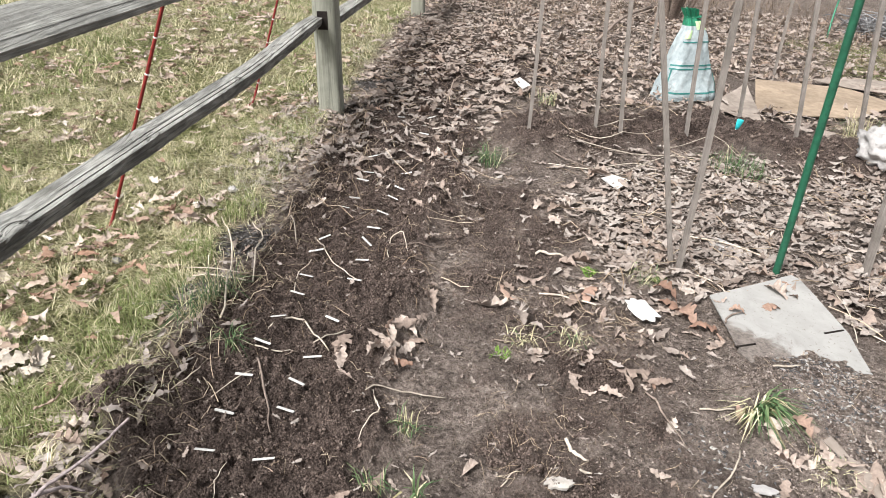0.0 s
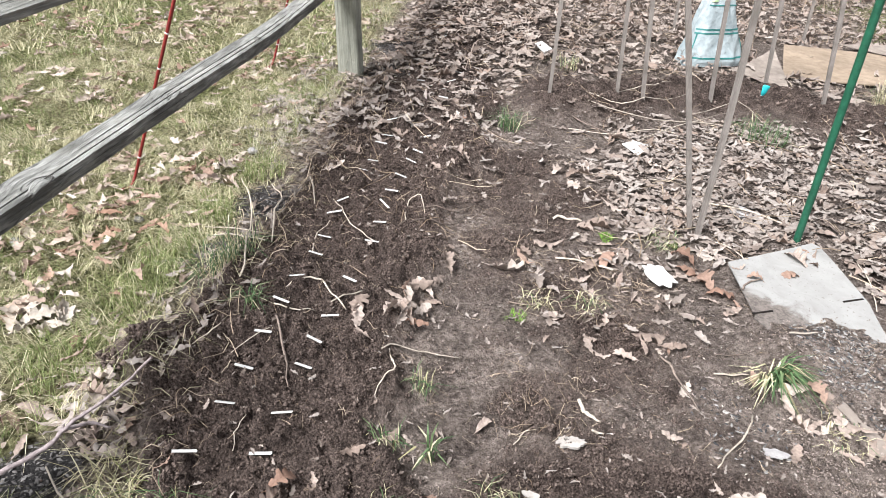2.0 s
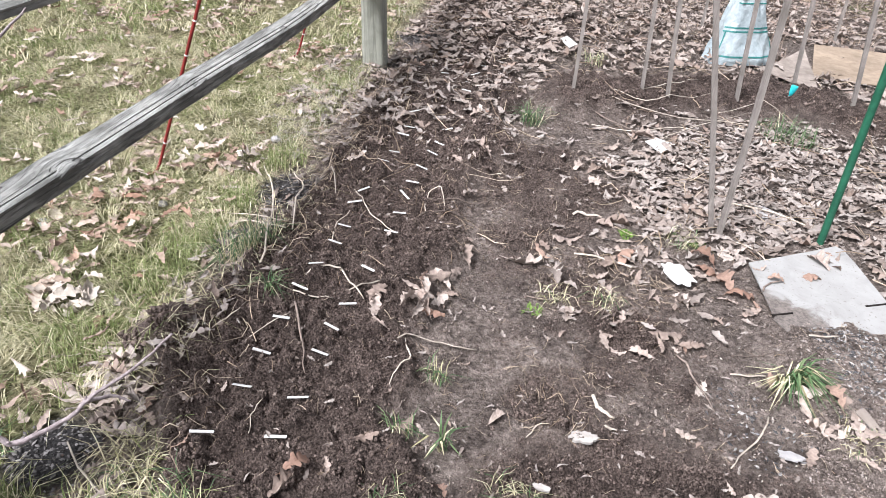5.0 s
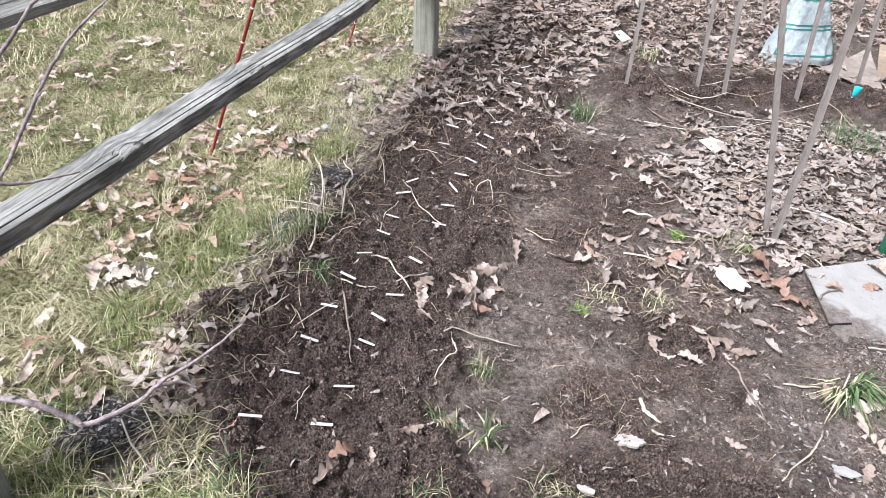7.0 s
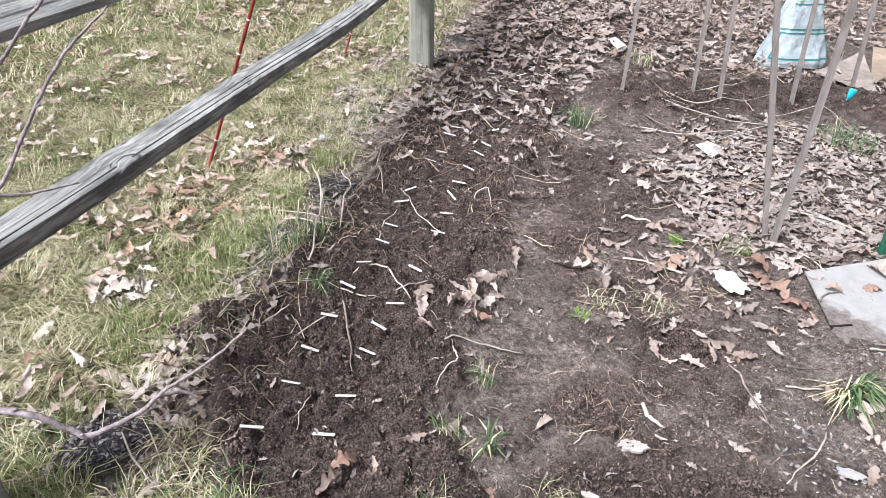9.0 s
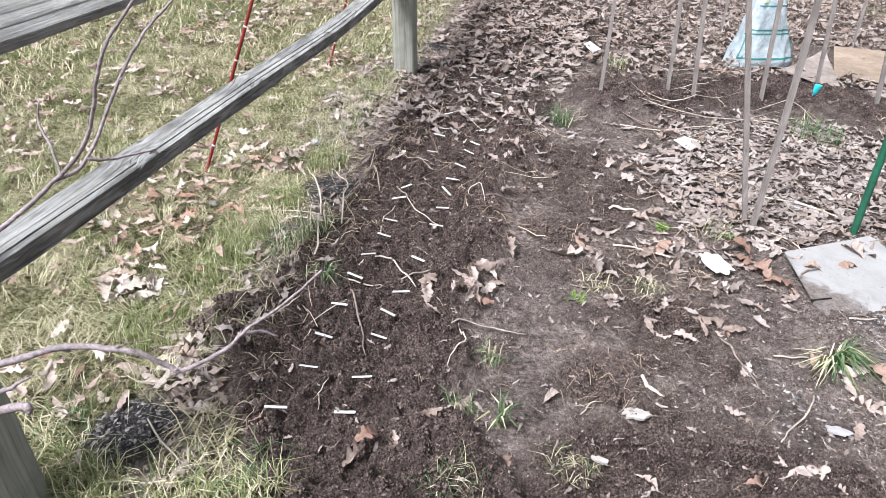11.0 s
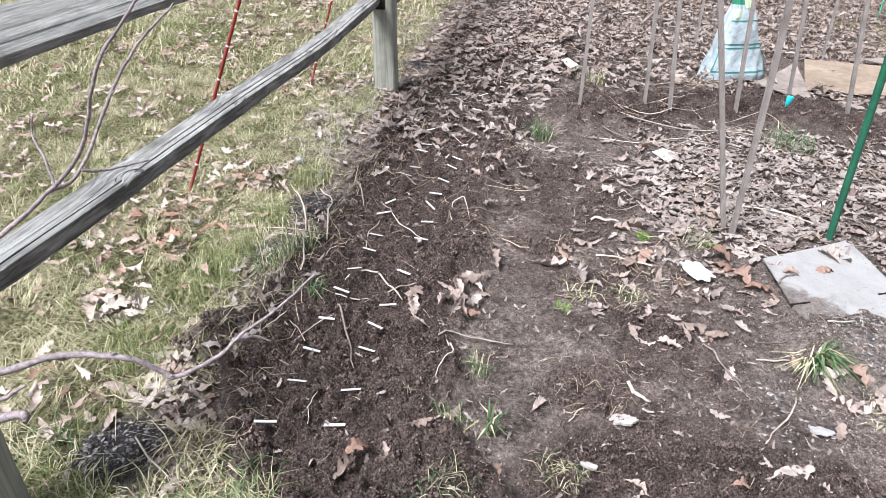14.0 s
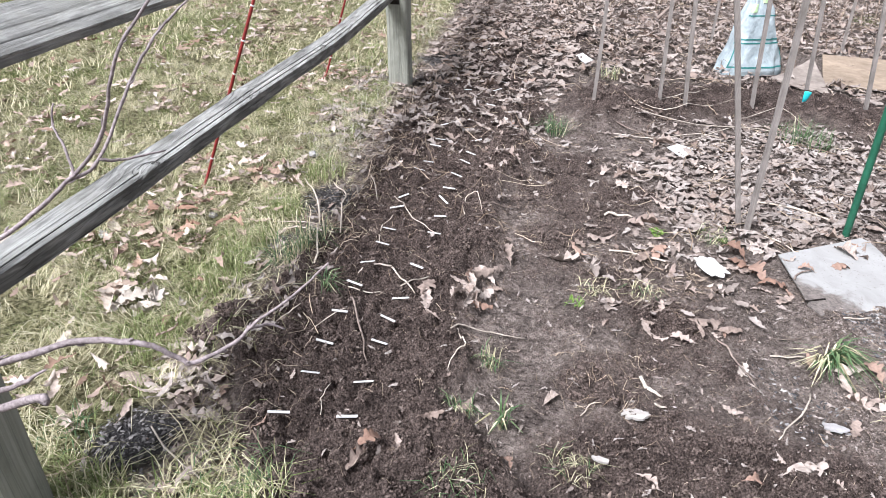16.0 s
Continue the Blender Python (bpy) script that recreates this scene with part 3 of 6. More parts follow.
# ---- split-rail fence ----
def rail_mesh(name, start, end, section, sag, seed, cracked=1.0, lift_end=0.0, mat=M_RAIL):
    """A split rail: an uneven section drawn along the fence, tapered at its ends."""
    rng = np.random.default_rng(seed)
    sec = np.asarray(section, float)
    rounded = []
    for i in range(len(sec)):
        a, b, c = sec[i - 1], sec[i], sec[(i + 1) % len(sec)]
        for u in (0.14, 0.0):
            rounded.append(b + (a - b) * u)
        rounded.append(b + (c - b) * 0.14)
        for u in (0.38, 0.62):
            rounded.append(b + (c - b) * u)
    split = {}
    for edge, u, depth in ((0, 0.50, 0.013), (0, 0.24, 0.007), (3, 0.55, 0.010), (0, 0.74, 0.006)):
        a, b = sec[edge], sec[(edge + 1) % 4]
        spot = max(i for i, q in enumerate(rounded) if np.dot(q - a, b - a) / np.dot(b - a, b - a) <= u - 0.02 and abs(np.cross(q - a, b - a)) < 1e-6 and np.dot(q - a, b - a) >= -1e-9) + 1
        for d in (-0.019, 0.0, 0.019):
            rounded.insert(spot, a + (b - a) * (u + d))
            split = {(key + 1 if key >= spot else key): val for key, val in split.items()}
            if d == 0.0:
                split[spot] = depth
            spot += 1
    sec = np.array(rounded)
    n, k = 120, len(sec)
    groove = rng.uniform(-0.003, 0.0015, k)
    verts = []
    for i in range(n + 1):
        u = i / n
        c = np.asarray(start) + (np.asarray(end) - np.asarray(start)) * u
        c = c + np.array([0.006 * math.sin(5 * u + seed), 0, sag * math.sin(math.pi * u) + 0.003 * math.sin(11 * u + 2 * seed) + lift_end * float(step(0.6, 1.0, u))])
        taper = 0.82 + 0.18 * min(1, min(u, 1 - u) / 0.07) + sum(0.05 * math.exp(-(((c[1] - ky) / 0.09) ** 2)) for ky in (1.44, 2.13)) * (seed < 20)
        for q in range(k):
            w = 1 + 0.05 * float(fbm(np.array([c[1]]), np.array([q * 0.07]), 0.25, 2, seed)[0]) + (0 if q in split else groove[q] / 0.04)
            if q in split:
                w -= cracked * split[q] / 0.038 * float(np.clip(0.55 + 1.4 * fbm(np.array([c[1]]), np.array([q * 0.3]), 0.5, 2, seed + q)[0], 0, 1))
            verts.append(c + np.array([sec[q][0] * w * taper, 0, sec[q][1] * w * taper]))
    faces = [(i * k + q, i * k + (q + 1) % k, (i + 1) * k + (q + 1) % k, (i + 1) * k + q) for i in range(n) for q in range(k)]
    faces += [tuple(reversed(range(k))), tuple(range(n * k, (n + 1) * k))]
    me = Mesh().add(verts, faces).mesh(name, mat, True)
    # 1 on the garden side and underside, whose shade goes into the colour
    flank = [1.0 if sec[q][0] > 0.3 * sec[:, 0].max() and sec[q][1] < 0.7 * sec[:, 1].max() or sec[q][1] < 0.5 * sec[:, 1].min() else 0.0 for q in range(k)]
    me.attributes.new("flank_shade", "FLOAT", "POINT").data.foreach_set("value", np.tile(np.array(flank, np.float32), n + 1))
    me.set_sharp_from_angle(angle=radians(35))
    return me


def post_mesh(x, y, width, depth, height, lean, seed):
    """A squarish post with rounded arrises, worn top and two mortises."""
    rng = np.random.default_rng(seed)
    out = []
    for cx, cy in ((1, 1), (-1, 1), (-1, -1), (1, -1)):
        for a in (0, 30, 60, 90):
            t = radians(a) + math.atan2(cy, cx) - radians(45)
            out.append((cx * (width / 2 - 0.022) + 0.022 * math.cos(t), cy * (depth / 2 - 0.022) + 0.022 * math.sin(t)))
    out = np.array(out)
    k, levels = len(out), 26
    z0 = gz(x, y) - 0.25
    verts = []
    for i in range(levels + 1):
        u = i / levels
        z = z0 + (height + 0.25) * u
        s = 1 + 0.02 * math.sin(3 * u + seed) - (0.25 * max(0, (u - 0.97) / 0.03))
        for q in range(k):
            j = 0.004 * float(fbm(np.array([q * 0.21]), np.array([z]), 0.2, 2, seed)[0])
            verts.append((x + out[q][0] * s + j + lean * u, y + out[q][1] * s + j, z + (rng.uniform(-0.008, 0.008) if i == levels else 0)))
    faces = [(i * k + q, i * k + (q + 1) % k, (i + 1) * k + (q + 1) % k, (i + 1) * k + q) for i in range(levels) for q in range(k)]
    faces += [tuple(reversed(range(k))), tuple(range(levels * k, (levels + 1) * k))]
    me = Mesh().add(verts, faces).mesh("post", M_POST, True)
    me.set_sharp_from_angle(angle=radians(50))
    return me


def slot_mesh(x, y, z, w, h):
    o = np.array([(-w / 2, -h / 2), (w / 2, -h / 2), (w / 2, h / 2), (-w / 2, h / 2)])
    v, f = prism(o, -0.002, 0.004)
    v = np.stack([x + v[:, 0], np.full(len(v), y) - v[:, 2], z + v[:, 1]], -1)
    return Mesh().add(v, f).mesh("mortise", M_SLOT, False)


def build_fence():
    fence = holder("split_rail_fence", (-0.8, 0.8, 0), "weathered grey split-rail fence between lawn and garden bed", "fence")
    fence.location = (0, 0, 0)
    flat = [(0.038, 0.024), (-0.046, 0.036), (-0.040, -0.030), (0.026, -0.027)]
    wedge = [(0.042, -0.012), (-0.050, 0.062), (-0.052, -0.026), (0.034, -0.036)]
    posts = [(-0.945, 0.735), (-0.785, 4.20), (-0.69, 7.72), (-0.60, 11.2)]
    for i, (x, y) in enumerate(posts):
        p = part("post", post_mesh(x, y, 0.145, 0.125, 1.22, 0.0, 3 + i), fence, "square weathered post greened with algae")
        for z in (0.615, 1.04):
            part("mortise", slot_mesh(x - 0.008, y - 0.0625, z, 0.062, 0.105), p, "dark mortise in the post")
    for i in range(3):
        (x0, y0), (x1, y1) = posts[i], posts[i + 1]
        xa, xb = (-0.921, -0.818) if i == 0 else (x0, x1)
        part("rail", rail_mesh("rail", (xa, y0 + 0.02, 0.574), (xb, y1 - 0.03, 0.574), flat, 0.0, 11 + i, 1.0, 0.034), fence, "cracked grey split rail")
        if i == 0:
            for ky, kr in ((1.44, 0.026), (2.13, 0.019), (2.86, 0.013)):
                kx, kz = xa + (xb - xa) * (ky - y0) / (y1 - y0) + 0.024, 0.603
                swirl = [(0.9 * kr * math.cos(a), 1.7 * kr * math.sin(a), 0.0015 * math.sin(3 * a)) for a in np.linspace(-0.6, 3.6, 14)]
                v, f = tube(swirl, [0.0008, 0.0028, 0.0022, 0.0008], 6, 0.7)
                part("knot", Mesh().add(v + (kx, ky, kz), f).mesh("knot", M_KNOT), fence, "dark crack curling round a knot")
                hump, hf = tube([(0.004, -1.9 * kr, -0.012), (0, -0.9 * kr, -0.003), (-0.002, 0, 0.0), (0, 0.9 * kr, -0.004), (0.004, 1.9 * kr, -0.012)], [0.3 * kr, 0.62 * kr, 0.75 * kr, 0.6 * kr, 0.3 * kr], 10, 0.4)
                part("knot", Mesh().add(hump + (kx, ky, kz - 0.003), hf).mesh("knot", M_RAIL), fence, "raised knot in the rail")
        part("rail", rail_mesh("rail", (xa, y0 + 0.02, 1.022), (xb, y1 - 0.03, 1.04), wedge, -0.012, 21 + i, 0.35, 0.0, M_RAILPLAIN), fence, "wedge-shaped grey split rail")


build_fence()


# ---- stakes, rods ----
def stake(x, y, lean_x, lean_y, height, width, label, seed, mat=M_STAKE, name="wooden_stake", tip=False):
    z = gz(x, y)
    h = holder(name, (x, y, z), label, "stake", "stakes of the plant supports")
    line = [(lean_x * t + 0.004 * math.sin(3 * t + seed), lean_y * t, t) for t in np.linspace(-0.12, height, 9)]
    v, f = tube(line, [width * 0.7, width * 0.72, width * 0.68], 4, 0.8, seed, 0.03)
    part("shaft", Mesh().add(v, f).mesh("shaft", mat, False), h)
    v, f = tube([line[-1], tuple(np.array(line[-1]) + (lean_x * 0.02, 0, 0.015))], [width * 0.68, width * 0.5], 4, 0.8)
    part("sawn_top", Mesh().add(v, f).mesh("sawn_top", mat, False), h, "sawn end")
    return h


stake(0.469, 4.11, 0.03, 0.0, 1.25, 0.021, "slim weathered wooden stake standing in dug soil", 1)
stake(0.905, 4.36, -0.015, 0.0, 1.25, 0.022, "slim weathered wooden stake standing in dug soil", 2)
stake(1.065, 4.31, -0.06, 0.0, 1.25, 0.024, "slim weathered wooden stake leaning in dug soil", 3)
stake(1.531, 4.50, -0.05, 0.0, 1.25, 0.024, "slim weathered wooden stake standing before the soil bag", 4)
stake(1.100, 2.75, -0.215, 0.0, 1.5, 0.0205, "grey wooden stake leaning away from its pair", 5)
stake(1.122, 2.715, 0.002, -0.02, 1.5, 0.0225, "brown wooden stake crossing its pair at the foot", 6)
stake(1.975, 4.90, -0.065, 0.0, 1.25, 0.024, "slim weathered wooden stake above a cyan tag", 7)
stake(2.265, 4.60, -0.10, 0.0, 1.3, 0.025, "slim weathered wooden stake with a yellowed foot", 8)
stake(2.699, 4.66, -0.135, 0.0, 1.3, 0.026, "slim weathered wooden stake leaning beside straw", 9)
stake(2.72, 6.44, 0.0, 0.0, 1.2, 0.022, "far wooden stake standing in leaf litter", 10)
stake(1.955, 2.80, -0.055, 0.0, 1.3, 0.030, "stout wooden stake beside the white board", 11)
stake(1.600, 6.45, 0.01, 0.0, 1.1, 0.021, "far wooden stake standing in leaf litter", 12)


def green_stake():
    x, y = 1.548, 2.745
    h = holder("metal_stake", (x, y, gz(x, y)), "green plastic-coated metal garden stake standing by the board", "stake", "stakes of the plant supports")
    v, f = tube([(0.008 * t, 0, t) for t in np.linspace(-0.15, 1.6, 24)], 0.0155, 10)
    part("shaft", Mesh().add(v, f).mesh("shaft", M_GREEN), h)
    v, f = tube([(0.0128, 0, 1.6), (0.0128, 0, 1.63)], [0.0155, 0.004], 10)
    part("tip", Mesh().add(v, f).mesh("tip", M_GREEN), h)


green_stake()


def red_rod(x, y, lean_x, lean_y, height, seed):
    z = gz(x, y)
    h = holder("fence_rod", (x, y, z), "thin red rod with white rings leaning over the lawn", "rod", "red rods")
    line = [(-0.055, -0.05, 0.012), (-0.02, -0.03, 0.022), (0.0, 0.0, 0.075)] + [(lean_x * t, lean_y * t, 0.075 + t) for t in np.linspace(0.12, height, 8)]
    v, f = tube(smooth_line(line, 3), 0.0068, 8)
    part("shaft", Mesh().add(v, f).mesh("shaft", M_RED), h)
    for t in (0.075, 0.33, 0.47, 0.61, 0.75, 0.9, 1.05):
        if t < height:
            v, f = tube([(lean_x * u, lean_y * u, 0.075 + u) for u in (t - 0.003, t, t + 0.003)], [0.0072, 0.0086, 0.0072], 8)
            part("ring", Mesh().add(v, f).mesh("ring", M_WHITE), h, "white ring")


red_rod(-1.33, 2.535, 0.44, 0.0, 1.2, 1)
red_rod(-1.30, 4.25, 0.34, 0.05, 1.15, 2)


# ---- soil bag ----
def build_bag():
    x, y = 1.715, 5.52
    h = holder("soil_bag", (x, y, gz(x, y)), "white plastic soil bag with teal bands and tied green neck", "bag")
    h.rotation_euler = (radians(-4), 0, radians(14))
    rng = np.random.default_rng(4)
    sides = 40

    def ring(z):
        """The bag's half width, half depth and ruffle at a height."""
        at = [0, 0.04, 0.12, 0.25, 0.36, 0.47, 0.56, 0.61, 0.67]
        w = np.interp(z, at, [0.255, 0.250, 0.215, 0.172, 0.140, 0.105, 0.066, 0.042, 0.046])
        d = np.interp(z, at, [0.15, 0.16, 0.145, 0.12, 0.105, 0.085, 0.065, 0.05, 0.07])
        return w, d, np.interp(z, [0, 0.3, 0.56, 0.67], [0.02, 0.03, 0.09, 0.2])

    def surface(t, z, out=0.0):
        w, d, ruf = ring(z)
        k = 1 + ruf * math.sin(9 * t + 2.1 * math.sin(3 * z)) + 0.022 * math.sin(4 * t + 23 * z) + 0.014 * math.sin(13 * t - 31 * z) + (0.05 + 0.35 * max(0, z - 0.35)) * float(fbm(np.array([0.9 + 0.3 * math.cos(t) + 0.2 * math.sin(t)]), np.array([z]), 0.12, 3, 88)[0])
        p = 0.75
        c, s = math.cos(t), math.sin(t)
        return (math.copysign(abs(c) ** p, c) * w * k + math.copysign(out, c) * abs(c) - 0.5 * max(0, z - 0.52) ** 1.2, math.copysign(abs(s) ** p, s) * d * k + math.copysign(out, s) * abs(s), z)

    def skin(name, z0, z1, t0, t1, mat, label="", out=0.0, nz=10, nt=sides):
        verts = [surface(t0 + (t1 - t0) * j / nt, z0 + (z1 - z0) * i / nz, out) for i in range(nz + 1) for j in range(nt + 1)]
        k = nt + 1
        faces = [(i * k + j, i * k + j + 1, (i + 1) * k + j + 1, (i + 1) * k + j) for i in range(nz) for j in range(nt)]
        part(name, Mesh().add(verts, faces).mesh(name, mat), h, label)

    full = 2 * math.pi
    skin("body", 0.0, 0.55, 0, full, M_BAG, "", 0.0, 40, 80)
    skin("neck", 0.55, 0.67, 0, full, M_GREENFILM, "gathered green neck of the bag", 0.0, 10, 80)
    front = (-2.75, -0.4)
    skin("print_band", 0.235, 0.245, *front, M_TEAL, "teal printed line", 0.003, 2, 30)
    skin("print_band", 0.262, 0.272, *front, M_TEAL, "teal printed line", 0.003, 2, 30)
    skin("print_band", 0.058, 0.070, -2.55, -0.62, M_TEAL, "teal printed line", 0.003, 2, 30)
    skin("print_band", 0.058, 0.235, -2.62, -2.55, M_TEAL, "teal printed line", 0.003, 8, 2)
    skin("print_band", 0.058, 0.235, -0.62, -0.55, M_TEAL, "teal printed line", 0.003, 8, 2)
    skin("print_band", 0.432, 0.440, -2.5, -0.7, M_TEAL, "dark stitched line", 0.004, 2, 40)
    skin("print_patch", 0.46, 0.52, -2.4, -1.9, M_PALEGREEN, "pale green printed patch", 0.005, 4, 10)
    skin("print_patch", 0.525, 0.585, -1.6, -0.8, M_PALEGREEN, "pale green printed patch", 0.005, 4, 10)
    v, f = tube([(0.062 * math.cos(a), 0.052 * math.sin(a), 0.61) for a in np.linspace(0, full, 17)], 0.007, 6)
    part("tie", Mesh().add(v, f).mesh("tie", M_GREENFILM), h, "green tie")


build_bag()


# ---- cardboard and boards ----
def sheet(name, label, category, outline, lift, mat, thick=0.005, tilt=(0, 0), curl=0.0, seed=0, follow=True, steps=26):
    """A sheet of board with cut outline, lying over the ground and slightly buckled."""
    o = np.asarray(outline, float)
    c = o.mean(0)
    base = SLOPE * c[0] - 0.012 if follow == "flat" else gz(*c)
    h = holder(name, (c[0], c[1], base + lift), label, category)
    rel = o - c
    lo, hi = rel.min(0), rel.max(0)
    gx, gy = np.linspace(lo[0], hi[0], steps), np.linspace(lo[1], hi[1], steps)
    bm = bmesh.new()
    top = [bm.verts.new((px, py, 0)) for px, py in rel]
    face = bm.faces.new(top)
    if face.normal.z < 0 or sum(rel[i][0] * rel[(i + 1) % len(rel)][1] - rel[(i + 1) % len(rel)][0] * rel[i][1] for i in range(len(rel))) < 0:
        face.normal_flip()
    for axis, cuts in ((0, gx), (1, gy)):
        for q in cuts[1:-1]:
            n = Vector((1, 0, 0)) if axis == 0 else Vector((0, 1, 0))
            bmesh.ops.bisect_plane(bm, geom=bm.verts[:] + bm.edges[:] + bm.faces[:], plane_co=n * q, plane_no=n)
    co = np.array([v.co for v in bm.verts])
    z = tilt[0] * co[:, 0] + tilt[1] * co[:, 1] + curl * (co[:, 0] ** 2 + 0.6 * co[:, 1] ** 2) + 0.006 * fbm(co[:, 0], co[:, 1], 0.25, 2, seed)
    if follow == "flat":
        z = z + SLOPE * co[:, 0]
    elif follow:
        z = z + ground_z(c[0] + co[:, 0], c[1] + co[:, 1], False) - gz(*c)
    for v, q in zip(bm.verts, z):
        v.co.z = q
    ext = bmesh.ops.extrude_face_region(bm, geom=bm.faces[:])
    for g in ext["geom"]:
        if isinstance(g, bmesh.types.BMVert):
            g.co.z += thick
    bmesh.ops.recalc_face_normals(bm, faces=bm.faces[:])
    me = bpy.data.meshes.new("panel")
    bm.to_mesh(me)
    bm.free()
    me.materials.append(mat)
    part("panel", me, h)
    return h


white = sheet("white_board", "dirty white board with cut slots, half buried in soil", "board",
              [(1.19, 2.465), (1.60, 2.715), (1.625, 2.69), (1.68, 2.30), (1.66, 2.02), (1.55, 1.80), (1.30, 1.86), (1.225, 2.06), (1.20, 2.10), (1.215, 2.125), (1.205, 2.14)], 0.004, M_WHITEBOARD, 0.006, (0.0, 0.012), 0.0, 3, "flat")


def slot_cut(parent, a, b):
    c = parent.location
    line = [(a[0] - c[0], a[1] - c[1]), (b[0] - c[0], b[1] - c[1])]
    pts = []
    for u in np.linspace(0, 1, 5):
        px, py = line[0][0] + (line[1][0] - line[0][0]) * u, line[0][1] + (line[1][1] - line[0][1]) * u
        z = SLOPE * px + 0.012 * py + 0.0075 + 0.006 * float(fbm(np.array([px]), np.array([py]), 0.25, 2, 3)[0])
        pts.append((px, py, z))
    v, f = tube(pts, 0.0045, 6, 0.5)
    part("slot", Mesh().add(v, f).mesh("slot", M_SLOT), parent, "dark slot cut in the board")


slot_cut(white, (1.20, 2.12), (1.28, 2.155))
slot_cut(white, (1.58, 2.29), (1.665, 2.325))
sheet("cardboard_strip", "torn pale cardboard strip half covered with soil", "cardboard",
      [(1.34, 1.68), (1.37, 1.70), (1.405, 1.635), (1.43, 1.62), (1.47, 1.56), (1.50, 1.555), (1.55, 1.47), (1.62, 1.42), (1.56, 1.36), (1.53, 1.40), (1.48, 1.45), (1.455, 1.50), (1.41, 1.55), (1.40, 1.60)], 0.004, M_CARDPALE, 0.006, (0, 0), 0.0, 5)
sheet("white_board", "small dirty white board lying beside a stake", "board",
      [(1.86, 2.40), (2.02, 2.46), (2.10, 2.20), (1.95, 2.12)], 0.012, M_BOARD, 0.006, (0, 0), 0.0, 6)
sheet("cardboard_sheet", "flattened tan cardboard lying behind the soil mound", "cardboard",
      [(2.22, 5.30), (2.50, 6.25), (3.30, 6.30), (3.55, 5.85), (3.0, 5.36), (2.55, 5.28)], 0.025, M_CARD, 0.008, (0, 0), 0.0, 7)
sheet("cardboard_flap", "pale torn cardboard flap bent over the soil", "cardboard",
      [(1.80, 5.20), (2.27, 5.78), (2.22, 5.28), (2.18, 5.02), (2.02, 4.95), (1.95, 5.10)], 0.04, M_CARDPALE, 0.006, (0.02, 0.05), 0.18, 8)
sheet("cardboard_sheet", "pale torn cardboard piece lying on tan cardboard", "cardboard",
      [(3.02, 6.40), (3.62, 6.62), (4.1, 6.5), (3.68, 6.20), (3.3, 6.25)], 0.05, M_CARDPALE, 0.006, (0, 0.05), 0.0, 9)


def scrap(name, label, category, outline, mat, thick=0.006, seed=0, lift=0.006, up=0.0):
    return sheet(name, label, category, outline, lift, mat, thick, (0, up), 0.0, seed, True, 7)


scrap("tile_piece", "small white square card lying on trodden soil", "card", [(0.37, 5.26), (0.44, 5.07), (0.50, 5.19), (0.42, 5.36)], M_MARKER, 0.006, 1, 0.055, 0.0)
scrap("tile_piece", "small white square card lying among leaves", "card", [(0.88, 3.64), (0.95, 3.70), (1.045, 3.655), (0.955, 3.52)], M_MARKER, 0.006, 2, 0.026, 0.05)


def ragged(cx, cy, rx, ry, turn, n=13, rough=0.22, seed=0):
    rng = np.random.default_rng(seed)
    out = []
    for i in range(n):
        a = 2 * math.pi * i / n
        k = 1 + rng.uniform(-rough, rough)
        px, py = rx * k * math.cos(a), ry * k * math.sin(a)
        out.append((cx + px * math.cos(turn) - py * math.sin(turn), cy + px * math.sin(turn) + py * math.cos(turn)))
    return out


scrap("paper_scrap", "torn bright white paper scrap lying on leaves", "paper", ragged(0.897, 2.32, 0.052, 0.076, 0.5, 24, 0.2, 3), M_MARKER, 0.005, 3, 0.03)
scrap("bark_piece", "crumbled off-white piece lying on trodden soil", "bark", ragged(0.53, 1.405, 0.038, 0.019, 0.15, 26, 0.22, 4), M_SCRAP, 0.009, 4, 0.004)
scrap("plastic_scrap", "pale grey plastic scrap lying on soil", "plastic", ragged(1.115, 1.485, 0.034, 0.017, -0.1, 22, 0.22, 5), M_STONE, 0.006, 5, 0.008)
scrap("bark_piece", "small off-white flake lying in dry grass", "bark", ragged(0.42, 1.208, 0.022, 0.010, -0.1, 18, 0.22, 7), M_SCRAP, 0.006, 7, 0.006)
scrap("plastic_scrap", "thin clear pale plastic scrap among leaves", "plastic", ragged(1.38, 3.0, 0.05, 0.07, 0.3, 13, 0.25, 6), M_STONE, 0.008, 6, 0.012)


def lump(name, label, category, x, y, size, mat, seed, flat=0.6):
    """A crumpled, uneven lump."""
    bm = bmesh.new()
    bmesh.ops.create_icosphere(bm, subdivisions=4, radius=1.0)
    for v in bm.verts:
        p = v.co * 2.1
        k = 1 + 0.30 * noise.fractal(p + Vector((seed, 0, 0)), 0.8, 2.0, 4) + 0.16 * noise.fractal(p * 5, 0.6, 2.0, 3)
        v.co = Vector((v.co.x * size[0], v.co.y * size[1], v.co.z * size[2])) * k
    me = bpy.data.meshes.new(name)
    bm.to_mesh(me)
    bm.free()
    me.materials.append(mat)
    me.polygons.foreach_set("use_smooth", [True] * len(me.polygons))
    ob = new(name, me)
    ob.location = (x, y, gz(x, y) + size[2] * flat)
    return tagged(ob, label, category)


lump("crumpled_cloth", "crumpled pale grey cloth lying on leaf litter", "cloth", 2.66, 4.28, (0.13, 0.17, 0.12), M_STONE, 3, 0.75)
lump("soil_clod", "large dark root-bound clod of soil", "clod", -0.80, 1.49, (0.050, 0.045, 0.038), M_CLOD, 5, 0.4)
lump("soil_clod", "large dark root-bound clod of soil", "clod", -0.725, 1.53, (0.034, 0.030, 0.026), M_CLOD, 6, 0.4)


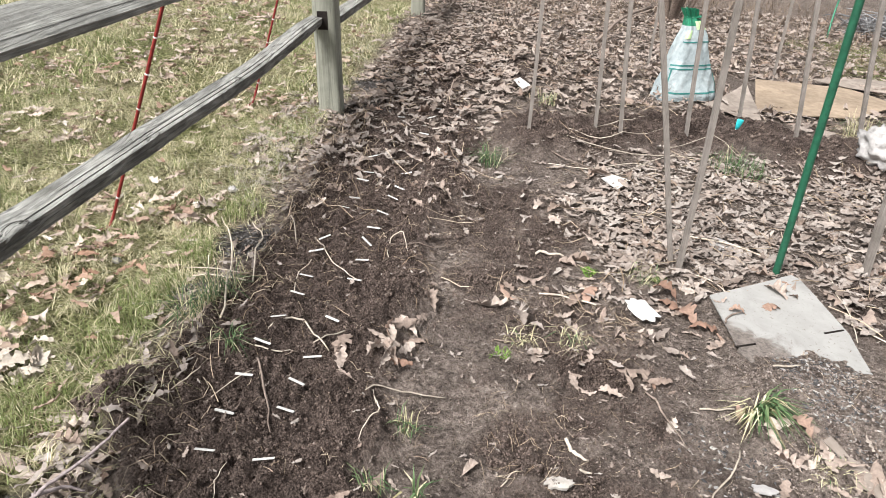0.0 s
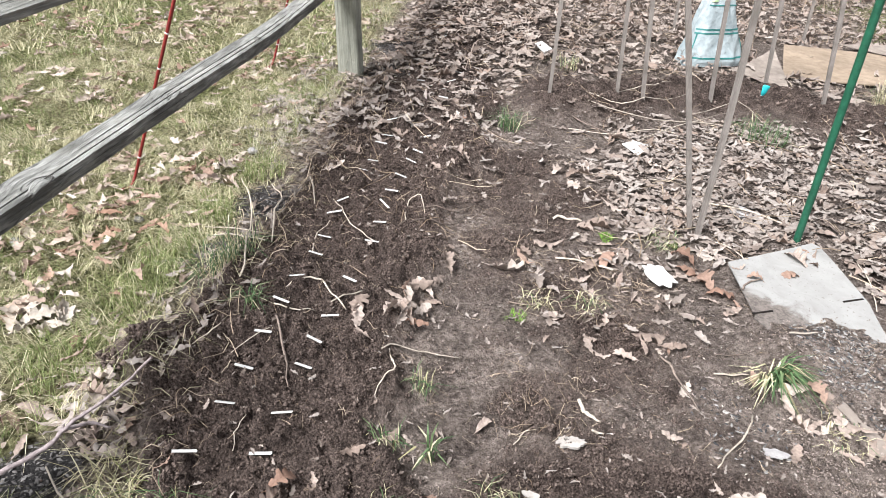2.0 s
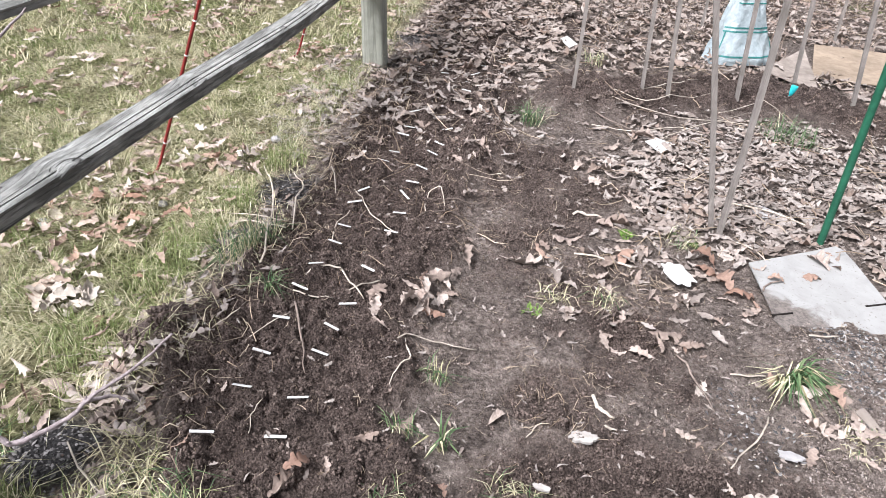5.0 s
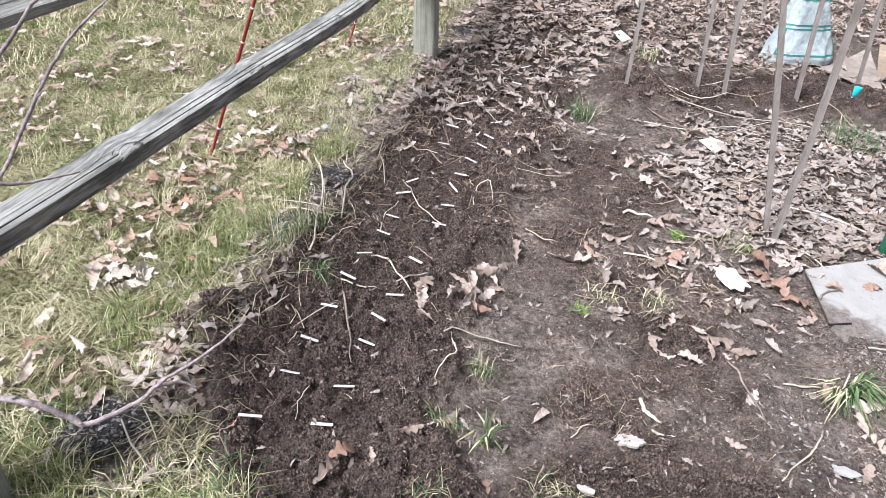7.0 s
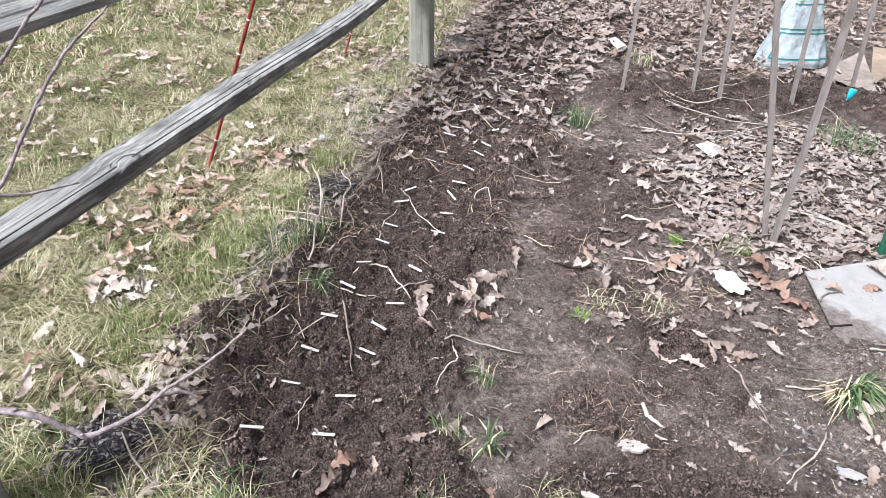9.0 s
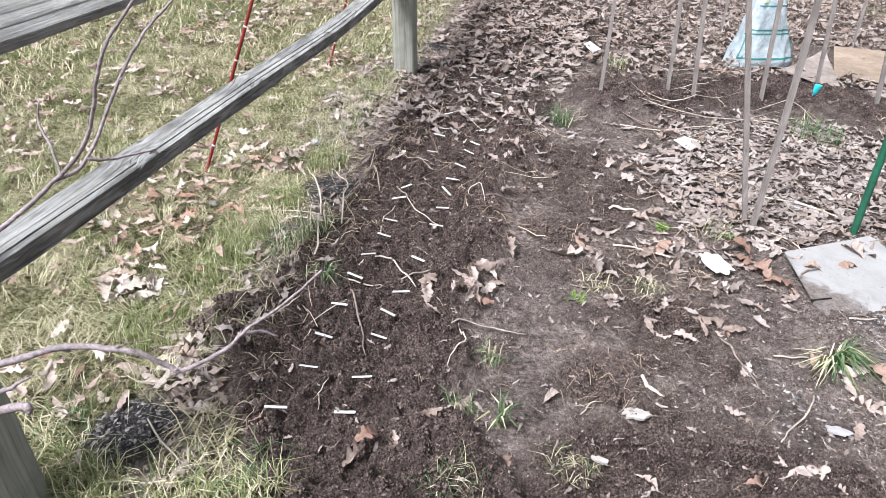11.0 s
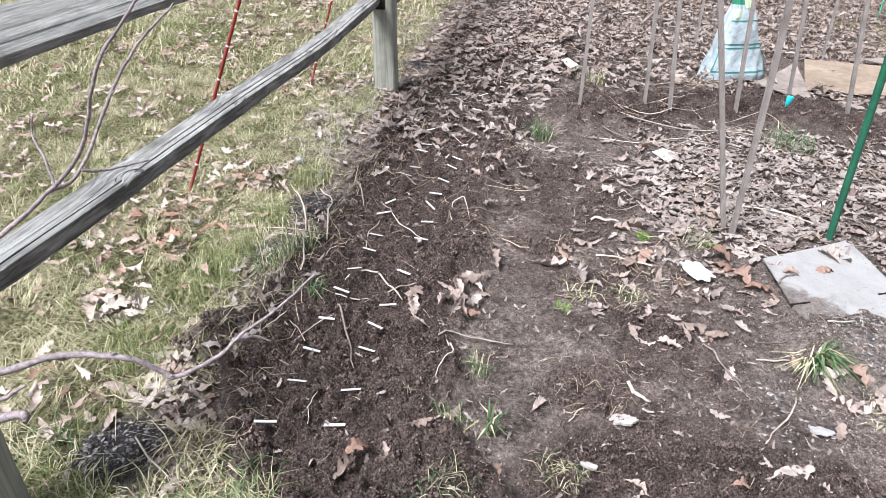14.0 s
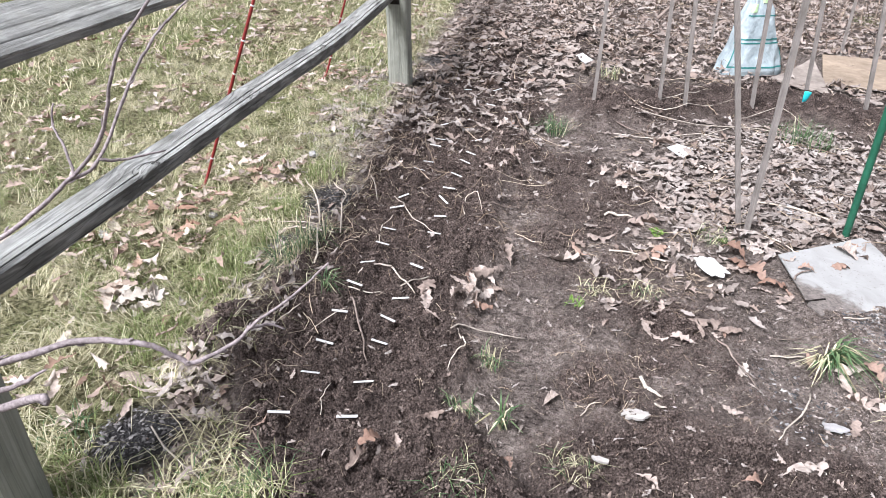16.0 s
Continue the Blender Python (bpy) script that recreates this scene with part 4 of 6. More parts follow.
lump("stone", "small pale stone lying in the lawn", "stone", -1.536, 2.0, (0.022, 0.018, 0.016), M_STONE, 7, 0.6)
lump("stone", "small pale stone lying in the lawn", "stone", -0.99, 3.0, (0.022, 0.020, 0.016), M_STONE, 8, 0.6)
lump("stone", "small pale stone lying in the lawn", "stone", -1.20, 2.28, (0.018, 0.016, 0.014), M_STONE, 9, 0.6)


def netting():
    """A heap of tangled thin cords."""
    rng = np.random.default_rng(9)
    c = np.array([5.0, 9.4, gz(5.0, 9.4)])
    m = Mesh()
    for _ in range(110):
        a = rng.normal(0, 1, (5, 3)) * (0.22, 0.2, 0.13)
        a[:, 2] = np.abs(a[:, 2]) + 0.01
        m.add(*tube(smooth_line(a, 5), 0.006, 4))
    ob = new("grey_netting", m.mesh("grey_netting", M_NET))
    ob.location = c
    tagged(ob, "tangled heap of grey netting lying on the grass", "netting")


netting()


def cyan_tag():
    x, y = 1.875, 4.61
    h = holder("plant_tag", (x, y, gz(x, y)), "cyan plastic tag pushed into dark soil", "tag")
    h.rotation_euler = (0, radians(12), 0)
    v, f = tube([(0, 0, 0.0), (0, 0, 0.035), (0, 0, 0.072), (0, 0, 0.082)], [0.006, 0.017, 0.024, 0.021], 12, 0.45)
    part("cone", Mesh().add(v, f).mesh("cone", M_CYAN), h)
    v, f = tube([(0, 0, -0.03), (0, 0, 0.01)], [0.003, 0.009], 8, 0.6)
    part("spike", Mesh().add(v, f).mesh("spike", M_WHITE), h, "white spike")


cyan_tag()


# ---- plant markers in two rows ----
def marker_mesh(seed):
    rng = np.random.default_rng(seed)
    l = 0.0285 + rng.uniform(-0.002, 0.003)
    o = [(-l, -0.0041), (l - 0.002, -0.0043), (l, 0.0), (l - 0.001, 0.0041), (-l, 0.0043)]
    v, f = prism(o, 0.0, 0.0022)
    v[:, 2] += 0.0015 * np.sin(v[:, 0] * 50 + seed)
    return Mesh().add(v, f).mesh("plant_marker", M_MARKER, False)


MARKERS = [marker_mesh(i) for i in range(4)]


def lay(name, me, x, y, turn, label, category, group, lift=0.004, tilt=True, roll=0.0):
    """Puts a flat piece on the ground, tilted with it."""
    e = 0.03
    zx, zy = (gz(x + e, y) - gz(x - e, y)) / (2 * e), (gz(x, y + e) - gz(x, y - e)) / (2 * e)
    k = 0.6 if tilt else 0.0
    n = Vector((-k * zx, -k * zy, 1)).normalized()
    m = n.to_track_quat("Z", "Y").to_matrix().to_4x4()
    z = max(gz(x, y), gz(x + 0.02 * math.cos(turn), y + 0.02 * math.sin(turn)) - 0.004, gz(x - 0.02 * math.cos(turn), y - 0.02 * math.sin(turn)) - 0.004)
    ob = new(name, me)
    ob.matrix_world = Matrix.Translation((x, y, z + lift)) @ m @ Matrix.Rotation(turn - math.atan2(m[1][0], m[0][0]), 4, "Z") @ Matrix.Rotation(roll, 4, "X")
    return tagged(ob, label, category, group)


ROW_A = [(1.084, 26), (1.280, -4), (1.431, 2), (1.582, 3), (1.718, -14), (1.843, -10), (2.035, -12), (2.171, -6), (2.342, 18), (2.473, 50), (2.753, 30), (2.912, 8), (3.068, -3), (3.229, 4), (3.40, 12), (3.716, 20), (4.032, 35), (4.173, 40), (5.06, 30)]
ROW_B = [(1.136, 6), (1.280, 12), (1.476, -12), (1.583, -15), (1.711, 6), (1.898, -25), (2.181, -2), (2.335, -3), (2.460, -38), (2.602, -3), (2.750, -6), (2.915, -10), (3.053, -30), (3.27, 14), (3.902, -4), (4.046, 25), (4.203, 18), (4.387, 20)]
for row, x0, x1 in ((ROW_A, -0.417, -0.345), (ROW_B, -0.264, -0.145)):
    for i, (y, a) in enumerate(row):
        y += 0.012
        x = x0 + (x1 - x0) * (y - 1.1) / 2.9 + 0.012 * math.sin(7.3 * i + 40 * x0) - (0.022 if i == 0 and row is ROW_A else 0.010 if i == 0 else 0.0)
        lay("plant_marker", MARKERS[i % 4], x, y, radians(a), "small white plastic plant marker lying on tilled soil", "plant marker", "plant markers in two rows", 0.012)


# ---- sticks and stalks ----
def stick(points, r0, r1, mat, label, lift=0.004, arch=0.0, seed=0, name="stick", category="stick"):
    line = smooth_line([(x, y, 0) for x, y in points], 3)
    r0, r1 = 0.6 * r0, 0.5 * r1
    n = len(line)
    rng = np.random.default_rng(seed)
    out = []
    for i, (x, y, _) in enumerate(line):
        u = i / (n - 1)
        out.append((x + rng.normal(0, 0.002), y + rng.normal(0, 0.002), gz(x, y) + lift + arch * math.sin(math.pi * u) + max(r0, r1)))
    out = np.array(out)
    z = np.convolve(np.r_[out[0, 2], out[:, 2], out[-1, 2]], [0.25, 0.5, 0.25], "valid")
    out[:, 2] = np.maximum(z, out[:, 2] - 0.006)
    c = out[0].copy()
    v, f = tube(out - c, [r0, r0 * 1.15, r1], 6, 0.85, seed, 0.2)
    ob = new(name, Mesh().add(v, f).mesh(name, mat))
    ob.location = c
    return tagged(ob, label, category)


PALE, BROWN = "pale dry plant stalk lying on soil", "thin brown stick lying on soil"
stick([(-0.93, 2.70), (-0.80, 2.48), (-0.69, 2.22), (-0.63, 2.02), (-0.58, 1.85)], 0.005, 0.007, M_STICK, "long bleached dry stalk lying along the bed edge", 0.01, 0.05, 1)
stick([(-0.77, 2.66), (-0.65, 2.46), (-0.60, 2.25), (-0.57, 2.11)], 0.005, 0.006, M_STICK, "bent bleached dry stalk lying along the bed edge", 0.01, 0.05, 2)
stick([(-0.42, 1.83), (-0.37, 1.87), (-0.31, 1.87), (-0.26, 1.81), (-0.20, 1.77)], 0.006, 0.0045, M_STICK, "bent pale root lying on tilled soil", 0.004, 0.015, 3)
stick([(-0.25, 1.775), (-0.20, 1.83), (-0.17, 1.865)], 0.004, 0.0055, M_STICK, PALE, 0.004, 0.01, 4)
stick([(-0.13, 2.36), (-0.05, 2.41), (0.06, 2.48), (0.11, 2.60)], 0.005, 0.004, M_BROWNSTICK, BROWN, 0.006, 0.01, 5)
stick([(-0.11, 2.37), (-0.13, 2.55), (-0.09, 2.58), (-0.05, 2.49)], 0.004, 0.003, M_STICK, PALE, 0.004, 0.02, 6)
stick([(-0.40, 2.06), (-0.42, 2.19), (-0.40, 2.31)], 0.0035, 0.003, M_STICK, PALE, 0.004, 0.012, 7)
stick([(-0.05, 1.63), (-0.01, 1.66), (0.08, 1.67), (0.12, 1.67), (0.19, 1.69)], 0.005, 0.005, M_STICK, "pale root with a side shoot lying on trodden soil", 0.008, 0.012, 8)
stick([(-0.03, 1.64), (-0.01, 1.57), (0.01, 1.52), (-0.01, 1.48), (-0.03, 1.42)], 0.004, 0.003, M_STICK, PALE, 0.004, 0.01, 9)
stick([(0.842, 1.853), (0.862, 1.80), (0.882, 1.738), (0.925, 1.607)], 0.0065, 0.005, M_BROWNSTICK, BROWN, 0.004, 0.01, 10)
stick([(1.089, 1.634), (1.046, 1.547), (0.98, 1.469), (0.934, 1.398)], 0.0045, 0.004, M_STICK, PALE, 0.004, 0.0, 11)
stick([(0.37, 1.37), (0.39, 1.41), (0.42, 1.43)], 0.0035, 0.003, M_STICK, PALE, 0.004, 0.0, 12)
stick([(-0.19, 2.21), (-0.26, 2.24), (-0.32, 2.31), (-0.38, 2.40), (-0.44, 2.49)], 0.003, 0.004, M_STICK, PALE, 0.004, 0.02, 13)
stick([(-0.57, 2.40), (-0.64, 2.59), (-0.71, 2.65)], 0.004, 0.004, M_STICK, PALE, 0.006, 0.03, 14)
stick([(-0.50, 2.44), (-0.57, 2.61), (-0.64, 2.70)], 0.004, 0.003, M_STICK, PALE, 0.006, 0.02, 15)
stick([(-0.60, 2.12), (-0.73, 2.17), (-0.84, 2.18)], 0.005, 0.004, M_STICK, PALE, 0.01, 0.03, 16)
stick([(-0.62, 2.20), (-0.75, 2.21), (-0.90, 2.24)], 0.004, 0.004, M_STICK, PALE, 0.012, 0.03, 17)
stick([(0.33, 2.04), (0.40, 2.03), (0.47, 2.08)], 0.005, 0.004, M_BROWNSTICK, BROWN, 0.003, 0.0, 18)
stick([(-0.40, 1.67), (-0.375, 1.62), (-0.325, 1.52), (-0.28, 1.41)], 0.0055, 0.0045, M_BROWNSTICK, "slender brown stick lying on tilled soil", 0.006, 0.01, 19)
stick([(1.79, 2.77), (1.74, 2.58), (1.74, 2.45), (1.70, 2.27)], 0.004, 0.0045, M_STICK, PALE, 0.006, 0.02, 20)
stick([(1.72, 2.38), (1.84, 2.22), (1.95, 2.05)], 0.005, 0.005, M_STICK, PALE, 0.008, 0.01, 21)
stick([(0.71, 4.27), (0.91, 4.11), (1.14, 4.29), (1.41, 4.55)], 0.005, 0.004, M_STICK, "thin dry stalk lying across dug soil", 0.01, 0.02, 22)
stick([(0.59, 3.80), (0.81, 3.76), (1.10, 3.92), (1.29, 3.89)], 0.005, 0.005, M_STICK, "thin dry stalk lying before the soil mound", 0.01, 0.02, 23)
stick([(0.86, 4.36), (1.09, 4.48), (1.30, 4.70)], 0.005, 0.004, M_STICK, "thin dry stalk lying across dug soil", 0.01, 0.02, 24)
stick([(0.70, 4.05), (1.1, 4.02), (1.5, 4.1), (1.8, 4.05)], 0.006, 0.004, M_STICK, "long dry stalk lying before the soil mound", 0.012, 0.03, 25)
stick([(0.95, 3.70), (1.2, 3.95), (1.55, 4.30)], 0.004, 0.004, M_STICK, "thin dry stalk lying before the soil mound", 0.012, 0.03, 26)
stick([(1.35, 4.25), (1.65, 4.35), (1.85, 4.2)], 0.004, 0.004, M_STICK, "thin dry stalk lying across dug soil", 0.012, 0.03, 27)
stick([(0.50, 2.36), (0.62, 2.37), (0.72, 2.33)], 0.007, 0.008, M_STICK, "short pale stick lying among leaves", 0.012, 0.0, 28)
stick([(1.22, 3.05), (1.42, 2.98), (1.60, 2.86)], 0.008, 0.008, M_STICK, "pale broken stick lying among leaves", 0.012, 0.01, 29)
stick([(1.14, 2.68), (1.24, 2.56), (1.28, 2.44)], 0.005, 0.004, M_STICK, "thin pale stick lying by the stake feet", 0.01, 0.01, 30)
stick([(-0.08, 4.45), (-0.02, 4.75), (0.10, 5.20)], 0.006, 0.005, M_BROWNSTICK, "thin brown stick standing up from leaves", 0.02, 0.12, 31)
stick([(-0.55, 5.35), (-0.30, 5.5), (-0.10, 5.55)], 0.007, 0.005, M_BROWNSTICK, "thin brown stick lying on leaves", 0.02, 0.02, 32)
stick([(1.16, 6.9), (1.55, 7.9), (2.1, 9.4)], 0.03, 0.045, M_BROWNSTICK, "long grey fallen branch lying on leaf litter", 0.06, 0.1, 33, "fallen_branch", "branch")
stick([(1.279, 1.986), (1.33, 1.995), (1.376, 2.002)], 0.006, 0.005, M_STICK, "flat pale splinter lying across the muddy board", 0.012, 0.0, 34)
stick([(1.01, 1.807), (1.06, 1.812), (1.12, 1.821)], 0.006, 0.006, M_STICK, "short pale stick lying by the grass tuft", 0.006, 0.0, 41)
stick([(1.028, 1.907), (1.10, 1.92), (1.171, 1.933)], 0.003, 0.003, M_BROWNSTICK, BROWN, 0.004, 0.0, 42)
stick([(0.591, 1.467), (0.61, 1.465), (0.626, 1.458)], 0.007, 0.005, M_STICK, "short pale root end lying on soil", 0.004, 0.0, 43)
stick([(0.487, 2.684), (0.55, 2.69), (0.615, 2.673)], 0.011, 0.009, M_STICK, "pale peeled stick lying among leaves", 0.012, 0.0, 44)
stick([(0.991, 3.161), (1.12, 3.19), (1.251, 3.143)], 0.009, 0.009, M_BROWNSTICK, "brown stick lying among leaves", 0.014, 0.01, 45)
stick([(-0.17, 2.478), (-0.008, 2.551), (0.07, 2.61), (0.137, 2.707)], 0.005, 0.004, M_BROWNSTICK, BROWN, 0.006, 0.012, 46)
stick([(0.615, 3.956), (0.742, 3.829), (0.905, 3.692)], 0.007, 0.005, M_BROWNSTICK, "thin brown stick lying before the soil mound", 0.012, 0.02, 47)
stick([(1.20, 2.26), (1.22, 2.31), (1.30, 2.36)], 0.006, 0.004, M_BROWNSTICK, "brown twig lying over the corner of the board", 0.03, 0.0, 48)
stick([(-0.34, 1.16), (-0.36, 1.22), (-0.35, 1.27)], 0.0025, 0.002, M_STICK, PALE, 0.004, 0.0, 35)
stick([(0.560, 1.575), (0.57, 1.54), (0.585, 1.516), (0.619, 1.506)], 0.010, 0.008, M_STICK, "pale curled stalk lying on soil", 0.005, 0.0, 36)
stick([(-0.60, 1.50), (-0.55, 1.55), (-0.56, 1.66)], 0.003, 0.003, M_STICK, PALE, 0.004, 0.015, 37)
stick([(-0.50, 1.50), (-0.43, 1.58), (-0.40, 1.62)], 0.003, 0.003, M_STICK, PALE, 0.004, 0.015, 38)
stick([(-0.78, 1.05), (-0.66, 0.95), (-0.55, 0.90)], 0.004, 0.003, M_STICK, PALE, 0.02, 0.02, 39)
stick([(-0.42, 1.72), (-0.36, 1.72), (-0.30, 1.75)], 0.0045, 0.004, M_STICK, PALE, 0.004, 0.0, 40)


# ---- shrub whose bare twigs hang before the fence ----
def build_shrub():
    base = np.array([-0.78, 0.12, gz(-0.78, 0.12)])
    h = holder("bare_shrub", base, "leafless shrub with thin grey-brown twigs beside the fence", "shrub")

    def limb(name, pts, r, seed, buds=True):
        line = smooth_line(np.asarray(pts) - base, 6)
        r = [0.92 * q for q in r]
        line = line + np.random.default_rng(seed + 50).normal(0, 0.00045, line.shape)
        v, f = tube(line, r, 8, 1.0, seed, 0.1)
        m = Mesh().add(v, f)
        if buds:
            for i in range(5, len(line) - 2, 7):
                d = line[i + 1] - line[i]
                s = np.cross(d, (0.3, 1, 0.2))
                s = s / (np.linalg.norm(s) + 1e-9) * (1 if i % 2 else -1)
                q = np.interp(i / len(line), np.linspace(0, 1, len(r)), r)
                m.add(*tube([line[i] + s * q * 0.6, line[i] + s * q * 1.6 + d * 0.3, line[i] + s * q * 1.9 + d * 0.8], [q * 0.7, q * 0.5, q * 0.1], 5))
        return part(name, m.mesh(name, M_TWIG), h)

    limb("stem", [base - (0, 0, 0.1), (-0.76, 0.14, 0.35), (-0.68, 0.22, 0.62), (-0.56, 0.33, 0.80)], [0.016, 0.011], 1, False)
    limb("stem", [base - (-0.02, 0, 0.1), (-0.72, 0.18, 0.45), (-0.60, 0.32, 0.82), (-0.47, 0.46, 0.925)], [0.015, 0.008], 2, False)
    limb("twig", [(-0.56, 0.33, 0.80), (-0.385, 0.395, 0.83), (-0.325, 0.425, 0.84), (-0.263, 0.43, 0.843), (-0.232, 0.435, 0.836), (-0.207, 0.445, 0.812), (-0.192, 0.45, 0.804),
                  (-0.155, 0.485, 0.812), (-0.13, 0.50, 0.835), (-0.09, 0.525, 0.86), (-0.035, 0.53, 0.915)], [0.0050, 0.0042, 0.0030, 0.0014], 3)
    limb("twig", [(-0.14, 0.497, 0.828), (-0.12, 0.515, 0.823), (-0.10, 0.52, 0.815)], [0.003, 0.0014], 4, False)
    limb("twig", [(-0.47, 0.46, 0.925), (-0.432, 0.505, 0.943), (-0.37, 0.54, 0.995), (-0.31, 0.545, 1.055), (-0.262, 0.535, 1.148), (-0.225, 0.555, 1.203), (-0.19, 0.575, 1.245), (-0.16, 0.60, 1.29)], [0.0040, 0.0028, 0.0020, 0.0014], 5)
    limb("twig", [(-0.37, 0.54, 0.995), (-0.348, 0.58, 1.01), (-0.332, 0.655, 1.087), (-0.302, 0.69, 1.142), (-0.271, 0.717, 1.176), (-0.262, 0.728, 1.188)], [0.0028, 0.0022, 0.0012], 6)
    limb("twig", [(-0.348, 0.58, 1.01), (-0.33, 0.60, 1.003), (-0.294, 0.646, 1.0)], [0.0028, 0.0012], 7)
    limb("twig", [(-0.36, 0.545, 1.0), (-0.375, 0.56, 1.03), (-0.395, 0.575, 1.055), (-0.39, 0.58, 1.082)], [0.0022, 0.0012], 8)
    limb("twig", [(-0.56, 0.33, 0.78), (-0.42, 0.36, 0.775), (-0.33, 0.352, 0.815), (-0.316, 0.349, 0.813)], [0.0048, 0.0056, 0.0050], 9)
    limb("twig", [(-0.56, 0.33, 0.79), (-0.40, 0.37, 0.80), (-0.325, 0.371, 0.841)], [0.005, 0.004, 0.0016], 10)


build_shrub()


# ---- oak leaves ----
LEAF_FACES = []
STATIONS = 16
for i in range(STATIONS - 1):
    a = 3 * i
    LEAF_FACES += [(a, a + 1, a + 4), (a, a + 4, a + 3), (a + 1, a + 2, a + 5), (a + 1, a + 5, a + 4)]
LEAF_FACES = np.array(LEAF_FACES)
COARSE = np.array([0, 2, 3, 4, 6, 8, 10, 12, 13, 15])
COARSE_FACES = LEAF_FACES[: 4 * (len(COARSE) - 1)]


def leaf_points(rng, n, curl=1.0):
    """n lobed oak leaves of unit length lying flat, each curled in its own way: (n, points, 3)."""
    u = np.array([0, 0.09, 0.16, 0.24, 0.28, 0.34, 0.42, 0.51, 0.55, 0.60, 0.68, 0.77, 0.81, 0.87, 0.94, 1.0])
    env = np.array([0.012, 0.03, 0.13, 0.15, 0.07, 0.20, 0.30, 0.25, 0.11, 0.22, 0.33, 0.26, 0.12, 0.17, 0.15, 0.02])
    plain = np.array([0.012, 0.05, 0.10, 0.14, 0.17, 0.20, 0.225, 0.245, 0.25, 0.25, 0.24, 0.22, 0.19, 0.15, 0.10, 0.02])
    lobe = env > 0.14
    deep = rng.uniform(0.35, 1.05, (n, 1))
    env = plain[None] * (1 - deep) + env[None] * deep
    out = np.zeros((n, STATIONS, 3, 3))
    wide = rng.uniform(0.42, 0.92, (n, 1))
    wl = env * rng.uniform(0.7, 1.25, (n, STATIONS)) * wide
    wr = env * rng.uniform(0.7, 1.25, (n, STATIONS)) * wide
    x = np.repeat(u[None] - 0.5, n, 0)
    bend = rng.normal(0, 0.25, (n, 1)) * x**2
    out[:, :, 1, 0], out[:, :, 1, 1] = x, bend
    for s, w, sign in ((0, wl, 1), (2, wr, -1)):
        out[:, :, s, 0] = x + rng.uniform(0.0, 0.06, (n, STATIONS)) * lobe * deep
        out[:, :, s, 1] = bend + sign * w
    k1, k2 = rng.normal(0.15, 0.4, (n, 1)) * curl, rng.normal(0.4, 0.9, (n, 1)) * curl
    fold = rng.normal(0.08, 0.36, (n, 1)) * curl
    tw = rng.normal(0, 0.35, (n, 1)) * curl
    for s, w, sign in ((0, wl, 1), (2, wr, -1)):
        out[:, :, s, 2] = fold * w + k2 * w**2 * 1.7 + sign * tw * x * w + rng.normal(0, 0.028, (n, STATIONS)) * curl
        out[:, :, s, 1] -= sign * w * np.clip(0.35 * fold**2 + 0.9 * (k2 * w) ** 2, 0, 0.55)
    out[:, :, :, 2] += (k1 * x**2)[:, :, None] + (0.025 * rng.normal(0, 1, (n, 1)) * np.sin(7 * x))[:, :, None]
    out = out.reshape(n, STATIONS * 3, 3)
    out[:, :, 2] -= np.quantile(out[:, :, 2], 0.12, axis=1)[:, None]
    return out


def rotate_z(p, a):
    c, s = np.cos(a)[:, None], np.sin(a)[:, None]
    return np.stack([p[..., 0] * c - p[..., 1] * s, p[..., 0] * s + p[..., 1] * c, p[..., 2]], -1)


def tilt_x(p, a):
    c, s = np.cos(a)[:, None], np.sin(a)[:, None]
    return np.stack([p[..., 0], p[..., 1] * c - p[..., 2] * s, p[..., 1] * s + p[..., 2] * c], -1)


def scatter(rng, n, box, chance):
    """Random places in a box, kept by a chance field."""
    x, y = rng.uniform(box[0], box[1], n), rng.uniform(box[2], box[3], n)
    keep = rng.uniform(0, 1, n) < chance(x, y)
    return x[keep], y[keep]


def leaf_litter(name, label, box, n, chance, size, seed, layers=0.025, mat=M_LITTER, coarse=False, lean=0.3, curl=1.35, skew=1.0):
    rng = np.random.default_rng(seed)
    x, y = scatter(rng, n, box, chance)
    k = len(x)
    p = leaf_points(rng, k, curl) * (size[0] + (size[1] - size[0]) * rng.uniform(0, 1, (k, 1, 1)) ** skew)
    if coarse:
        p = p.reshape(k, STATIONS, 3, 3)[:, COARSE].reshape(k, len(COARSE) * 3, 3)
    p = tilt_x(p, rng.normal(0, lean, k))
    p = rotate_z(p, rng.uniform(0, 2 * math.pi, k))
    z = ground_z(x, y) + rng.uniform(0.002, layers, k)
    p += np.stack([x, y, z], -1)[:, None]
    tagged(new(name, tile_mesh(name, mat, p, COARSE_FACES if coarse else LEAF_FACES, True)), label, "leaf litter", "", "stuff")


